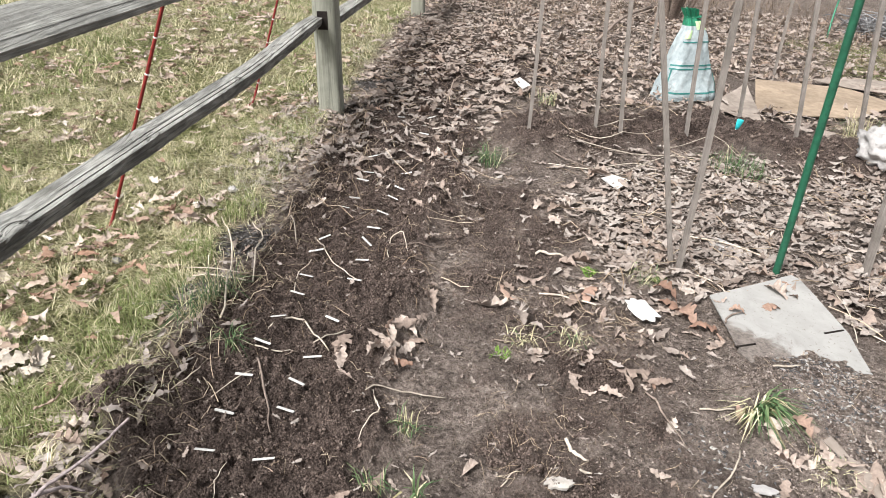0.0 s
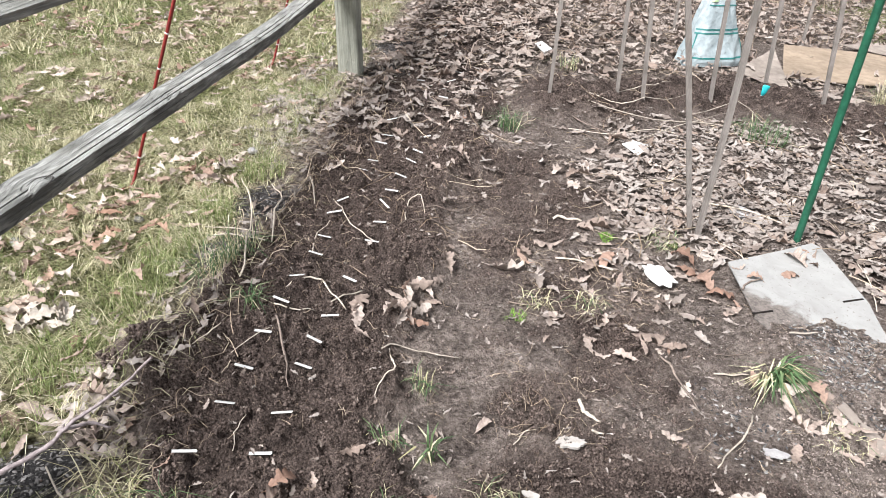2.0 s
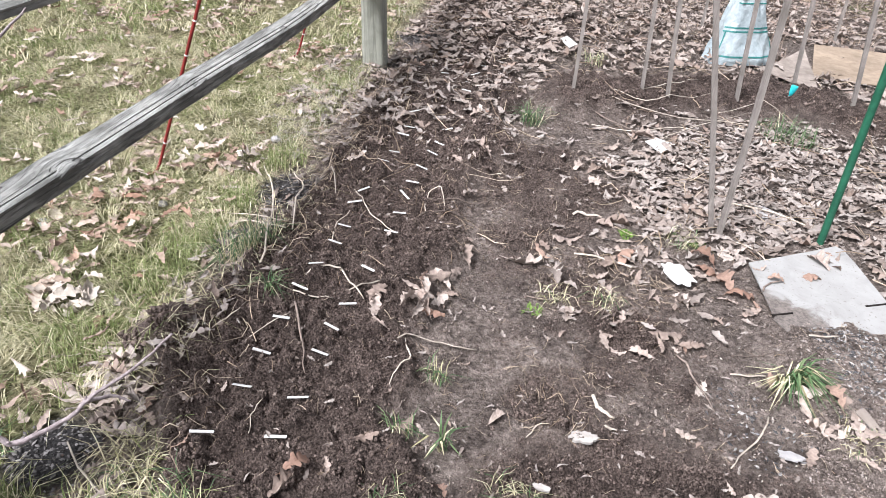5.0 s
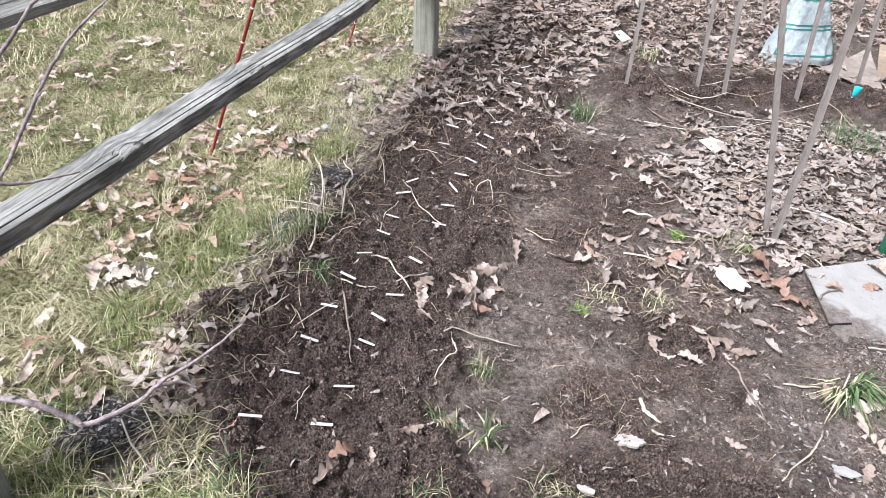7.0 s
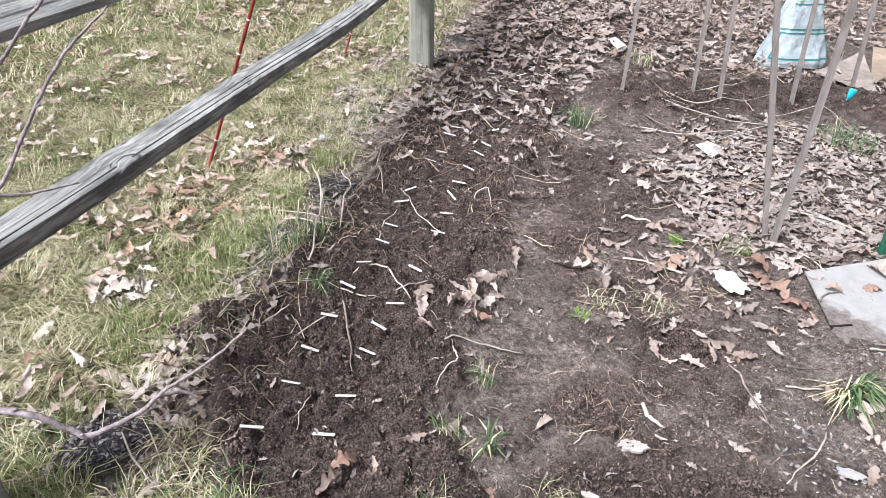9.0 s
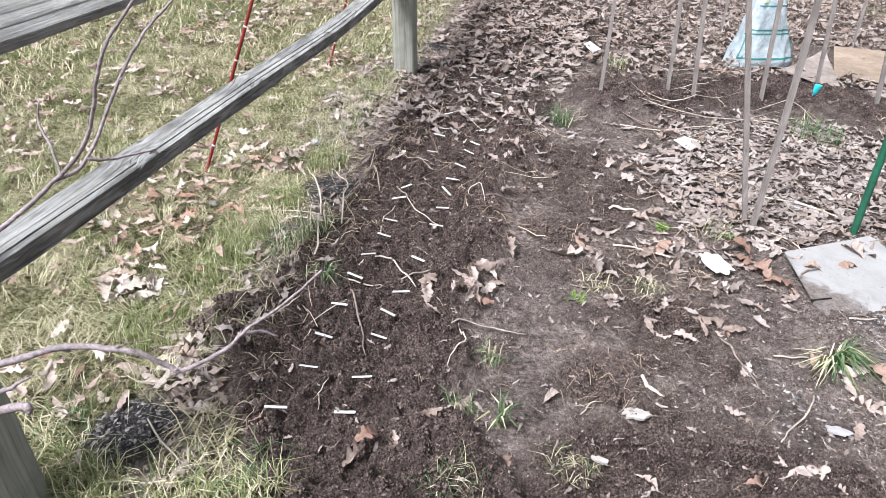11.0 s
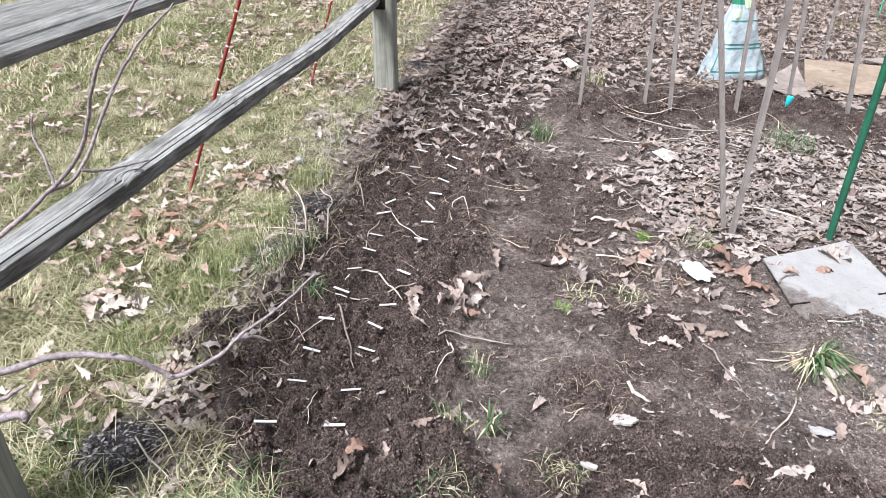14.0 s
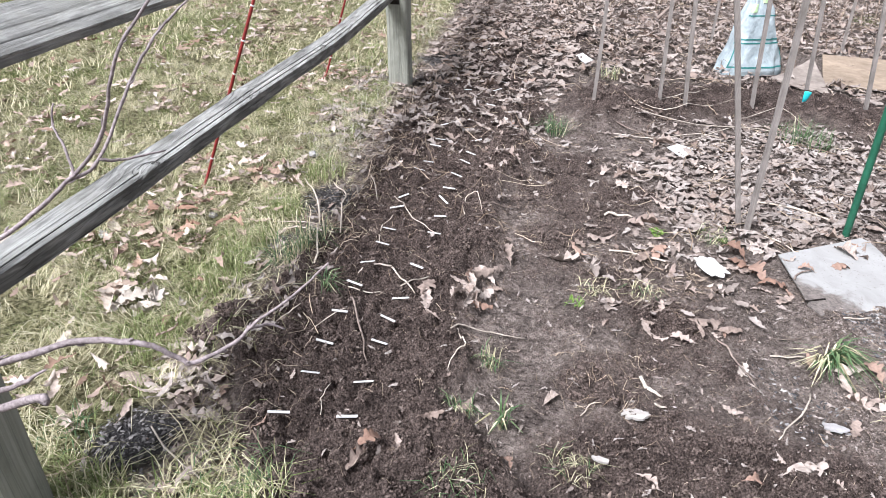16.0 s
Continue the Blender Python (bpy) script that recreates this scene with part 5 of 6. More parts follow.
leaf_litter("leaf_litter", "thick litter of dry brown oak leaves beside the path", (0.25, 3.2, 1.7, 4.4), 16500, lambda x, y: litter_at(x, y) * np.clip(0.85 + 1.1 * fbm(x, y, 0.22, 3, 36) - 0.45 * (1 - step(0.9, 1.3, x)) * step(2.8, 3.1, y), 0.08, 1) * (1 - 0.9 * mound_at(x, y)) * (y < 4.5) * (1 - board_at(x, y)), (0.028, 0.12), 1, 0.026, M_LITTER, True, 0.2, 0.95, 1.9)
leaf_litter("leaf_litter", "deep litter of dry oak leaves behind the bed", (-0.9, 6.4, 4.4, 10.2), 15000, lambda x, y: litter_at(x, y) * (1 - 0.85 * mound_at(x, y)) * (1 - 0.8 * lawn_at(x, y)) * (1 - 0.15 * soil_at(x, y) * (y > 5)) * (1 - 0.96 * card_at(x, y)), (0.04, 0.17), 2, 0.05, M_FARLITTER, True, 0.27, 1.1, 1.6)
leaf_litter("leaf_litter", "dry oak leaves over the far end of the bed", (-0.75, 0.35, 4.3, 7.2), 800, lambda x, y: 0.8 + 0 * x, (0.05, 0.15), 6, 0.05, M_FARLITTER, True, 0.3, 1.1, 1.3)
leaf_litter("leaf_litter", "scattered dry oak leaves along the fence line", (-1.15, 0.25, 0.85, 4.8), 3600, lambda x, y: np.clip(litter_at(x, y) * 0.7 * (1 - 0.8 * mulch_at(x, y)) + 0.34 * step(2.6, 3.7, y) * np.clip(0.8 + 0.9 * fbm(x, y, 0.3, 2, 35), 0.1, 1.6), 0, 1) * (1 - 0.9 * mound_at(x, y)), (0.04, 0.115), 3, 0.025, M_LITTER, False, 0.3, 1.05)
leaf_litter("lawn_leaves", "dry oak leaves strewn over the lawn", (-4.0, -0.9, 1.0, 7.5), 8200, lambda x, y: np.clip(0.24 + 1.2 * fbm(x, y, 0.35, 3, 51), 0.10, 1), (0.035, 0.105), 4, 0.06, M_LAWNLEAF, True, 0.35, 1.2)
leaf_litter("lawn_leaves", "heaps of curled brown leaves caught in the lawn edge", (-1.7, -0.85, 1.2, 5.2), 2600, lambda x, y: np.maximum.reduce([0.55 * blob(x, y, -1.25, 2.16, 0.22, 101), 0.5 * blob(x, y, -1.13, 2.66, 0.15, 102), 0.3 * blob(x, y, -1.32, 4.45, 0.25, 104), 0.25 * blob(x, y, -1.2, 1.80, 0.15, 105), 0.25 * blob(x, y, -1.45, 2.05, 0.15, 106)]) * np.clip(0.7 + 1.6 * fbm(x, y, 0.12, 2, 52), 0, 1), (0.05, 0.12), 14, 0.075, M_HEAPLEAF, False, 0.42, 1.2)
leaf_litter("lawn_leaves", "small heap of curled pale leaves lying on the lawn", (-1.4, -0.85, 1.3, 1.9), 420, lambda x, y: blob(x, y, -1.14, 1.58, 0.085, 103), (0.06, 0.13), 24, 0.07, M_PALEHEAP, False, 0.4)
leaf_litter("leaf_litter", "dry leaves gathered at the near bed corner", (-1.0, -0.35, 0.85, 2.0), 420, lambda x, y: np.maximum.reduce([0.8 * blob(x, y, -0.70, 1.14, 0.12, 111), 0.5 * blob(x, y, -0.60, 1.0, 0.10, 115), 0.6 * blob(x, y, -0.80, 1.30, 0.11, 112), 0.5 * blob(x, y, -0.86, 1.66, 0.12, 113), 0.5 * blob(x, y, -0.78, 1.86, 0.12, 114)]) * (1 - 0.9 * mulch_at(x, y)), (0.03, 0.085), 15, 0.03)
leaf_litter("leaf_bits", "broken bits of dry leaf lying on the soil", (-0.75, 1.7, 0.8, 4.2), 8000, lambda x, y: 0.14 + 0.5 * litter_at(x, y) + 0.25 * step(2.2, 3.2, y) * (x < 0.2) * (1 - mound_at(x, y)) + 0.25 * blob(x, y, 0.62, 2.15, 0.28, 61) + 0.2 * blob(x, y, 1.2, 1.6, 0.3, 62), (0.010, 0.038), 5, 0.006, M_LITTER, True, 0.3)


def single_leaf_mesh(seed, length, mat, curl):
    rng = np.random.default_rng(seed)
    p = leaf_points(rng, 1, curl)[0] * length
    m = Mesh().add(p, LEAF_FACES)
    spine = p.reshape(STATIONS, 3, 3)[:, 1]
    tail = spine[0] + np.array([[0, 0, 0], [-0.10, 0.01, 0.02]]) * length
    m.add(*tube(np.vstack([tail[1], spine[:8] + (0, 0, 0.0006)]), [0.0012, 0.001, 0.0005], 4))
    return m.mesh("oak_leaf", mat)


KINDS = {"tan": [single_leaf_mesh(100 + i, 0.13, M_LEAF, 1.15) for i in range(14)], "pale": [single_leaf_mesh(120 + i, 0.13, M_PALELEAF, 1.0) for i in range(6)], "russet": [single_leaf_mesh(140 + i, 0.13, M_REDLEAF, 1.1) for i in range(6)]}
WORDS = {"tan": "dry tan oak leaf curled on the ground", "pale": "bleached pale oak leaf lying on the soil", "russet": "russet brown curled oak leaf"}
CORNER = [(-0.88, 1.30, 10, 0.95, "pale"), (-0.80, 1.27, 80, 0.9, "pale"), (-0.86, 1.21, 150, 1.05, "pale"), (-0.77, 1.20, 40, 0.85, "tan"), (-0.72, 1.17, 120, 0.8, "tan"), (-0.70, 1.28, 30, 0.8, "tan"), (-0.66, 1.22, 95, 0.6, "russet"),
          (-0.84, 1.40, 60, 0.9, "tan"), (-0.93, 1.24, 170, 0.9, "tan"), (-0.67, 1.12, 20, 0.7, "tan"), (-0.63, 1.18, 140, 0.55, "tan"), (-0.78, 1.33, 110, 0.8, "pale")]
LEAVES = CORNER + [(0.08, 2.19, 110, 1.0, "tan"), (0.30, 2.231, 15, 1.2, "pale"), (0.474, 1.944, 70, 0.8, "tan"), (-0.17, 1.80, 80, 1.0, "tan"), (-0.154, 1.737, 100, 0.85, "tan"), (-0.12, 1.667, 160, 0.6, "tan"),
          (-0.20, 1.015, 70, 0.8, "tan"), (-0.185, 1.075, 50, 0.65, "russet"), (-0.109, 1.092, 100, 0.5, "tan"), (-0.046, 1.194, 40, 0.6, "tan"), (0.03, 1.31, 60, 0.7, "tan"), (0.972, 1.293, 20, 1.0, "pale"),
          (0.804, 1.934, 20, 1.15, "tan"), (0.883, 1.895, 10, 0.9, "tan"), (0.72, 1.81, 170, 0.7, "tan"), (0.79, 1.86, 100, 0.6, "tan"), (0.626, 2.328, 60, 1.0, "tan"), (0.698, 2.425, 120, 1.0, "tan"), (0.588, 2.244, 20, 0.7, "tan"),
          (0.632, 2.156, 90, 0.8, "tan"), (0.592, 1.967, 70, 0.7, "tan"), (0.60, 1.842, 110, 0.6, "tan"), (0.661, 1.971, 60, 0.7, "tan"), (0.741, 2.268, 80, 0.7, "tan"), (1.036, 2.401, 140, 1.0, "russet"), (1.083, 2.338, 110, 1.05, "russet"),
          (1.05, 2.36, 60, 0.8, "tan"), (1.122, 2.254, -10, 0.9, "russet"), (0.901, 2.168, 100, 0.7, "tan"), (0.859, 2.092, 60, 0.6, "tan"), (1.137, 2.146, 30, 0.7, "tan"), (1.02, 2.50, 140, 1.0, "russet"),
          (1.133, 1.80, 80, 0.7, "russet"), (1.198, 1.666, 100, 0.85, "tan"), (1.221, 1.602, 130, 0.7, "tan"), (1.319, 1.711, 60, 0.7, "tan"), (1.26, 1.58, 20, 0.8, "tan"), (1.36, 1.62, 140, 1.0, "tan"), (1.45, 1.56, 60, 1.1, "tan"),
          (1.512, 3.149, 40, 1.5, "pale"), (1.616, 3.07, 100, 1.5, "pale"), (1.9, 3.45, 10, 1.3, "pale"), (0.543, 1.168, -30, 0.5, "tan"), (0.818, 1.216, 20, 0.5, "russet")]
# a loose pile of upright curled leaves: x, y, height, turn, tilt, size, kind
PILE = [(-0.03, 1.85, 0.02, 40, 25, 0.84, "tan"), (0.0, 1.81, 0.035, 130, -35, 0.80, "tan"), (-0.02, 1.77, 0.045, 80, 40, 0.87, "pale"), (0.02, 1.79, 0.03, 10, 20, 0.76, "russet"), (-0.05, 1.88, 0.015, 160, -15, 0.76, "tan"), (0.03, 1.87, 0.025, 60, 30, 0.72, "tan"),
        (-0.01, 1.91, 0.03, 100, -40, 0.84, "pale"), (0.0, 1.99, 0.03, 30, 35, 0.84, "tan"), (0.03, 2.01, 0.02, 140, -25, 0.84, "tan"), (-0.04, 1.95, 0.015, 90, 50, 0.68, "russet"), (0.05, 1.94, 0.01, 10, 15, 0.68, "tan"), (1.22, 2.42, 0.03, 20, 10, 0.50, "tan"), (1.27, 2.36, 0.03, 160, -6, 0.50, "russet"), (-0.06, 1.80, 0.02, 70, -50, 0.68, "tan"), (0.06, 2.07, 0.02, 70, 30, 0.68, "tan")]


def build_leaves():
    rng = np.random.default_rng(77)
    spots = list(LEAVES)
    field = [((-0.7, 1.3, 1.0, 2.6), 24, 0.25, 0.6), ((0.45, 0.95, 1.8, 2.4), 14, 0.3, 0.6), ((1.15, 1.6, 1.4, 1.75), 10, 0.5, 0.9), ((-1.0, -0.66, 1.1, 2.2), 20, 0.45, 0.9), ((0.35, 2.1, 2.3, 3.7), 60, 0.7, 1.1), ((-0.6, 0.2, 2.6, 4.4), 36, 0.6, 1.0)]
    for (x0, x1, y0, y1), n, s0, s1 in field:
        for _ in range(n):
            spots.append((rng.uniform(x0, x1), rng.uniform(y0, y1), rng.uniform(0, 360), rng.uniform(s0, s1), rng.choice(["tan"] * 8 + ["pale", "russet"])))
    for i, (x, y, a, s, kind) in enumerate(spots):
        ob = lay("oak_leaf", KINDS[kind][i % len(KINDS[kind])], x, y, radians(a), WORDS[kind], "leaf", "fallen oak leaves", 0.006, True, rng.normal(0, 0.18))
        ob.scale = (s, s, s)
    for i, (x, y, up, a, tilt, s, kind) in enumerate(PILE):
        ob = lay("oak_leaf", KINDS[kind][(3 * i + 1) % len(KINDS[kind])], x, y, radians(a), "dry curled oak leaf in a loose pile", "leaf", "fallen oak leaves", up, True, radians(tilt))
        ob.scale = (s, s, s)


build_leaves()


# ---- grass ----
BLADE = np.array([(0, 1, 3, 2), (2, 3, 5, 4)])


def blades(rng, x, y, height, width, lean, z=None, swirl=0.0, toward=None):
    """Bent blades of three stations: (n, 6, 3)."""
    n = len(x)
    a = rng.uniform(0, 2 * math.pi, n)
    if swirl:
        a = 7.0 * fbm(x, y, swirl, 2, 66) + rng.normal(0, 0.55, n)
    if toward is not None:
        a = toward + rng.normal(0, 0.75, n)
    d = np.stack([np.cos(a), np.sin(a), 0 * a], -1)
    s = np.stack([-np.sin(a), np.cos(a), 0 * a], -1)
    h = rng.uniform(height[0], height[1], n)
    w = rng.uniform(width[0], width[1], n)
    k = rng.uniform(lean[0], lean[1], n)
    base = np.stack([x, y, (ground_z(x, y) if z is None else z) - 0.004], -1)
    up = np.array([0, 0, 1.0])
    mid = base + (d * (0.35 * k * h)[:, None]) + up * (0.62 * h * np.sqrt(np.clip(1 - 0.3 * k**2, 0.05, 1)))[:, None]
    tip = base + (d * (k * h)[:, None]) + up * (h * np.clip(1 - 0.62 * k, 0.04, 1))[:, None]
    out = np.zeros((n, 6, 3))
    for i, (p, f) in enumerate(((base, 1.0), (mid, 0.8), (tip, 0.12))):
        out[:, 2 * i] = p - s * (w * f)[:, None]
        out[:, 2 * i + 1] = p + s * (w * f)[:, None]
    return out


def grass_field(name, label, box, n, chance, height, width, lean, mat, seed, swirl=0.0):
    rng = np.random.default_rng(seed)
    x, y = scatter(rng, n, box, lambda x, y: chance(x, y) * (1 - mulch_at(x, y)))
    tagged(new(name, tile_mesh(name, mat, blades(rng, x, y, height, width, lean, None, swirl), BLADE)), label, "grass", "", "stuff")


def tufted(x, y):
    return np.clip(0.62 + 1.5 * fbm(x, y, 0.055, 2, 67), 0.06, 1)


def green_patch(x, y):
    edge = np.exp(-(((x + 0.92 + 0.06 * fbm(x, y, 0.4, 2, 71)) / 0.13) ** 2)) * (0.5 + 0.5 * fbm(x, y, 0.5, 2, 72)) * (1 - step(3.2, 5, y))
    return np.clip(lawn_at(x, y) * (0.13 + 1.4 * np.clip(fbm(x, y, 0.38, 3, 73), -0.1, 1) + 0.9 * np.clip(fbm(x, y, 0.11, 2, 77) - 0.15, 0, 1) + edge * 1.1), 0, 1)


grass_field("lawn_grass", "short green blades in a thin winter lawn", (-2.7, -0.6, 0.6, 4.2), 56000, lambda x, y: green_patch(x, y) * tufted(x, y), (0.035, 0.09), (0.0006, 0.0014), (0.4, 1.4), M_GRASS, 1, 0.10)
grass_field("dry_lawn_grass", "straw-coloured dry blades matted in the lawn", (-2.7, -0.6, 0.6, 4.2), 84000, lambda x, y: tufted(x, y) * lawn_at(x, y) * np.clip(0.58 + 1.5 * fbm(x, y, 0.16, 3, 74) - 0.5 * np.clip(fbm(x, y, 0.38, 3, 73), 0, 1), 0.04, 1), (0.04, 0.12), (0.0005, 0.0014), (1.1, 1.62), M_STRAW, 2, 0.14)
grass_field("lawn_grass", "short green blades in a thin winter lawn farther off", (-6, -0.5, 2.3, 9.5), 64000, lambda x, y: green_patch(x, y) * ((x < -2.7) | (y > 4.2)) * 0.9, (0.035, 0.09), (0.0014, 0.003), (0.4, 1.4), M_GRASS, 3, 0.15)
grass_field("dry_lawn_grass", "straw-coloured dry blades in the lawn farther off", (-6, -0.5, 2.3, 9.5), 60000, lambda x, y: lawn_at(x, y) * ((x < -2.7) | (y > 4.2)) * np.clip(0.55 + 1.2 * fbm(x, y, 0.2, 3, 76), 0.05, 1), (0.05, 0.14), (0.0012, 0.0028), (1.1, 1.6), M_STRAW, 4, 0.2)
grass_field("lawn_grass", "patch of green grass behind the cardboard", (3.3, 7.0, 6.2, 9.3), 7000, lambda x, y: lawn_at(x, y), (0.03, 0.09), (0.0014, 0.003), (0.4, 1.3), M_GRASS, 7)
grass_field("dry_weeds", "pale dry weeds standing round the fence post", (-1.25, -0.55, 2.9, 6.0), 4200, lambda x, y: 0.7 * np.exp(-(((x + 0.92) / 0.16) ** 2)) * np.clip(0.5 + 1.0 * fbm(x, y, 0.3, 2, 75), 0, 1), (0.05, 0.22), (0.0005, 0.0011), (0.4, 1.6), M_GREYSTRAW, 5)
grass_field("edge_straw", "dry straw lying along the bed edge", (-0.95, -0.45, 0.75, 2.9), 2600, lambda x, y: 0.5 * (1 - mulch_at(x, y)) * np.exp(-(((x + 0.74) / 0.11) ** 2)), (0.04, 0.12), (0.0008, 0.0016), (1.2, 1.6), M_STRAW, 6)


def tuft(x, y, n, height, spread, label, green=0.8, seed=0, lean=(0.3, 1.2), width=(0.0010, 0.0022), mat_green=M_BLADE, toward=None):
    rng = np.random.default_rng(seed)
    h = holder("grass_tuft", (x, y, gz(x, y)), label, "grass", "grass tufts in the garden")
    for name, k, mat in (("green_foliage", int(n * green), mat_green), ("dry_foliage", n - int(n * green), M_STRAW)):
        if k > 0:
            r, a = spread * np.sqrt(rng.uniform(0, 1, k)), rng.uniform(0, 2 * math.pi, k)
            px, py = r * np.cos(a), r * np.sin(a)
            z = ground_z(x + px, y + py) - gz(x, y)
            tagged(part(name, tile_mesh(name, mat, blades(rng, px, py, height, width, lean, z, 0.0, toward), BLADE), h), kind="stuff")


G1, G2 = "small tuft of green grass growing in the soil", "tuft of green and dry grass growing in the garden"
tuft(0.245, 3.72, 90, (0.09, 0.19), 0.06, G2, 0.88, 1)
tuft(0.085, 1.535, 44, (0.04, 0.095), 0.03, G1, 0.6, 2)
tuft(-0.505, 1.735, 34, (0.05, 0.11), 0.025, G1, 0.85, 3, (0.7, 1.4))
tuft(0.03, 1.295, 34, (0.04, 0.09), 0.035, G2, 0.7, 4)
tuft(0.15, 1.275, 14, (0.09, 0.14), 0.014, G1, 0.7, 5, (0.3, 0.9), (0.0025, 0.004))
tuft(1.19, 1.81, 80, (0.08, 0.16), 0.028, "sprawling tuft of broad green grass beside the board", 0.78, 6, (0.7, 1.35), (0.0024, 0.0044), M_BLADE, -0.7)
tuft(1.18, 1.80, 26, (0.06, 0.13), 0.025, "straw-coloured blades hanging from a green tuft", 0.3, 25, (0.8, 1.4), (0.0018, 0.0034), M_BLADE, 4.2)
tuft(1.73, 4.04, 150, (0.08, 0.20), 0.16, G2, 0.9, 7)
tuft(0.348, 1.167, 70, (0.03, 0.08), 0.06, G2, 0.3, 8, (0.8, 1.5), (0.0007, 0.0014))
tuft(0.06, 1.0, 60, (0.03, 0.085), 0.08, G2, 0.6, 9, (0.6, 1.5), (0.0007, 0.0014))
tuft(-0.42, 0.90, 110, (0.04, 0.11), 0.08, G2, 0.6, 10, (0.5, 1.4), (0.0008, 0.0016))
tuft(-0.72, 1.96, 130, (0.08, 0.19), 0.07, "clump of bluish green and dry grass at the bed edge", 0.55, 11, (0.3, 1.3))
tuft(-0.66, 2.05, 70, (0.08, 0.17), 0.05, "clump of bluish green grass at the bed edge", 0.6, 12, (0.3, 1.2))
tuft(-0.94, 2.04, 280, (0.05, 0.12), 0.12, "thick clump of fresh green lawn grass", 0.85, 13, (0.2, 1.0), (0.0007, 0.0014), M_GRASS)
tuft(-0.93, 1.79, 240,  (0.05, 0.11), 0.10, "thick clump of fresh green lawn grass", 0.75, 31, (0.2, 1.0), (0.0007, 0.0014), M_GRASS)
tuft(-0.91, 2.36, 300, (0.04, 0.10), 0.09, "thick clump of fresh green lawn grass", 0.8, 32, (0.2, 1.0), (0.0007, 0.0014), M_GRASS)
tuft(-0.98, 1.40, 260, (0.05, 0.11), 0.12, "thick clump of fresh green lawn grass", 0.8, 14, (0.2, 1.0), (0.0007, 0.0014), M_GRASS)
tuft(-0.85, 2.78, 320, (0.05, 0.12), 0.10, "thick clump of fresh green lawn grass", 0.75, 15, (0.2, 1.0), (0.0007, 0.0014), M_GRASS)
tuft(2.85, 4.95, 110, (0.12, 0.30), 0.12, "clump of straw-coloured grass beside a stake", 0.2, 16)
tuft(0.62, 4.95, 60, (0.08, 0.18), 0.07, "thin tuft of dry grass on trodden soil", 0.35, 17)
tuft(-0.60, 0.83, 90, (0.04, 0.11), 0.09, "clump of dry straw and green grass at the fence foot", 0.35, 18, (0.7, 1.5))
tuft(-0.55, 0.98, 60, (0.05, 0.12), 0.06, "flattened dry straw at the fence foot", 0.15, 19, (1.1, 1.55))
tuft(-0.80, 0.83, 240, (0.04, 0.10), 0.08, "fresh green grass and straw at the post foot", 0.6, 33, (0.4, 1.4), (0.0008, 0.0017), M_GRASS)
tuft(-0.58, 0.86, 220, (0.05, 0.12), 0.08, "long dry straw mixed with green grass", 0.4, 34, (0.7, 1.5), (0.0008, 0.0018), M_GRASS)
tuft(-0.62, 1.06, 80, (0.06, 0.15), 0.07, "flattened dry straw at the bed corner", 0.1, 35, (1.1, 1.55), (0.0008, 0.0018), M_GRASS)
tuft(-0.42, 0.84, 200, (0.05, 0.11), 0.10, "green grass at the near end of the bed", 0.65, 36, (0.4, 1.3), (0.0008, 0.0018), M_GRASS)
tuft(-1.0, 1.0, 70, (0.04, 0.10), 0.08, "clump of green grass and dry straw at the post", 0.55, 20, (0.4, 1.4))
tuft(1.33, 1.58, 50, (0.02, 0.06), 0.07, "matted dry grass beside the board", 0.12, 21, (0.9, 1.5))
tuft(0.62, 2.08, 40, (0.03, 0.08), 0.06, "sparse dry grass on trodden soil", 0.3, 22, (0.8, 1.5))
tuft(0.42, 2.06, 40, (0.03, 0.08), 0.05, "sparse dry grass on trodden soil", 0.1, 23, (0.8, 1.5))
tuft(0.95, 2.62, 60, (0.04, 0.10), 0.08, "sparse dry grass by the stake feet", 0.3, 24, (0.6, 1.5))


def moss(x, y, n, spread, label, seed):
    rng = np.random.default_rng(seed)
    h = holder("green_seedling", (x, y, gz(x, y)), label, "plant")
    r, a = spread * np.sqrt(rng.uniform(0, 1, n)), rng.uniform(0, 2 * math.pi, n)
    px, py = r * np.cos(a), r * np.sin(a)
    z = ground_z(x + px, y + py) - gz(x, y)
    tagged(part("foliage", tile_mesh("foliage", M_MOSS, blades(rng, px, py, (0.012, 0.03), (0.002, 0.004), (0.3, 1.2), z), BLADE), h), kind="stuff")


moss(0.715, 2.60, 90, 0.03, "bright green seedling among fallen leaves", 1)
moss(0.36, 1.95, 40, 0.03, "small green seedling on trodden soil", 2)
moss(1.02, 2.62, 60, 0.04, "patch of green moss by the stake feet", 3)


# ---- soil crumbs, mulch, straw, husks ----
ICO_V = np.array([(1, 0, 0), (0, 1, 0), (-1, 0, 0), (0, -1, 0), (0, 0, 1), (0, 0, -1)], float)
ICO_F = np.array([(i, (i + 1) % 4, 4) for i in range(4)] + [((i + 1) % 4, i, 5) for i in range(4)])


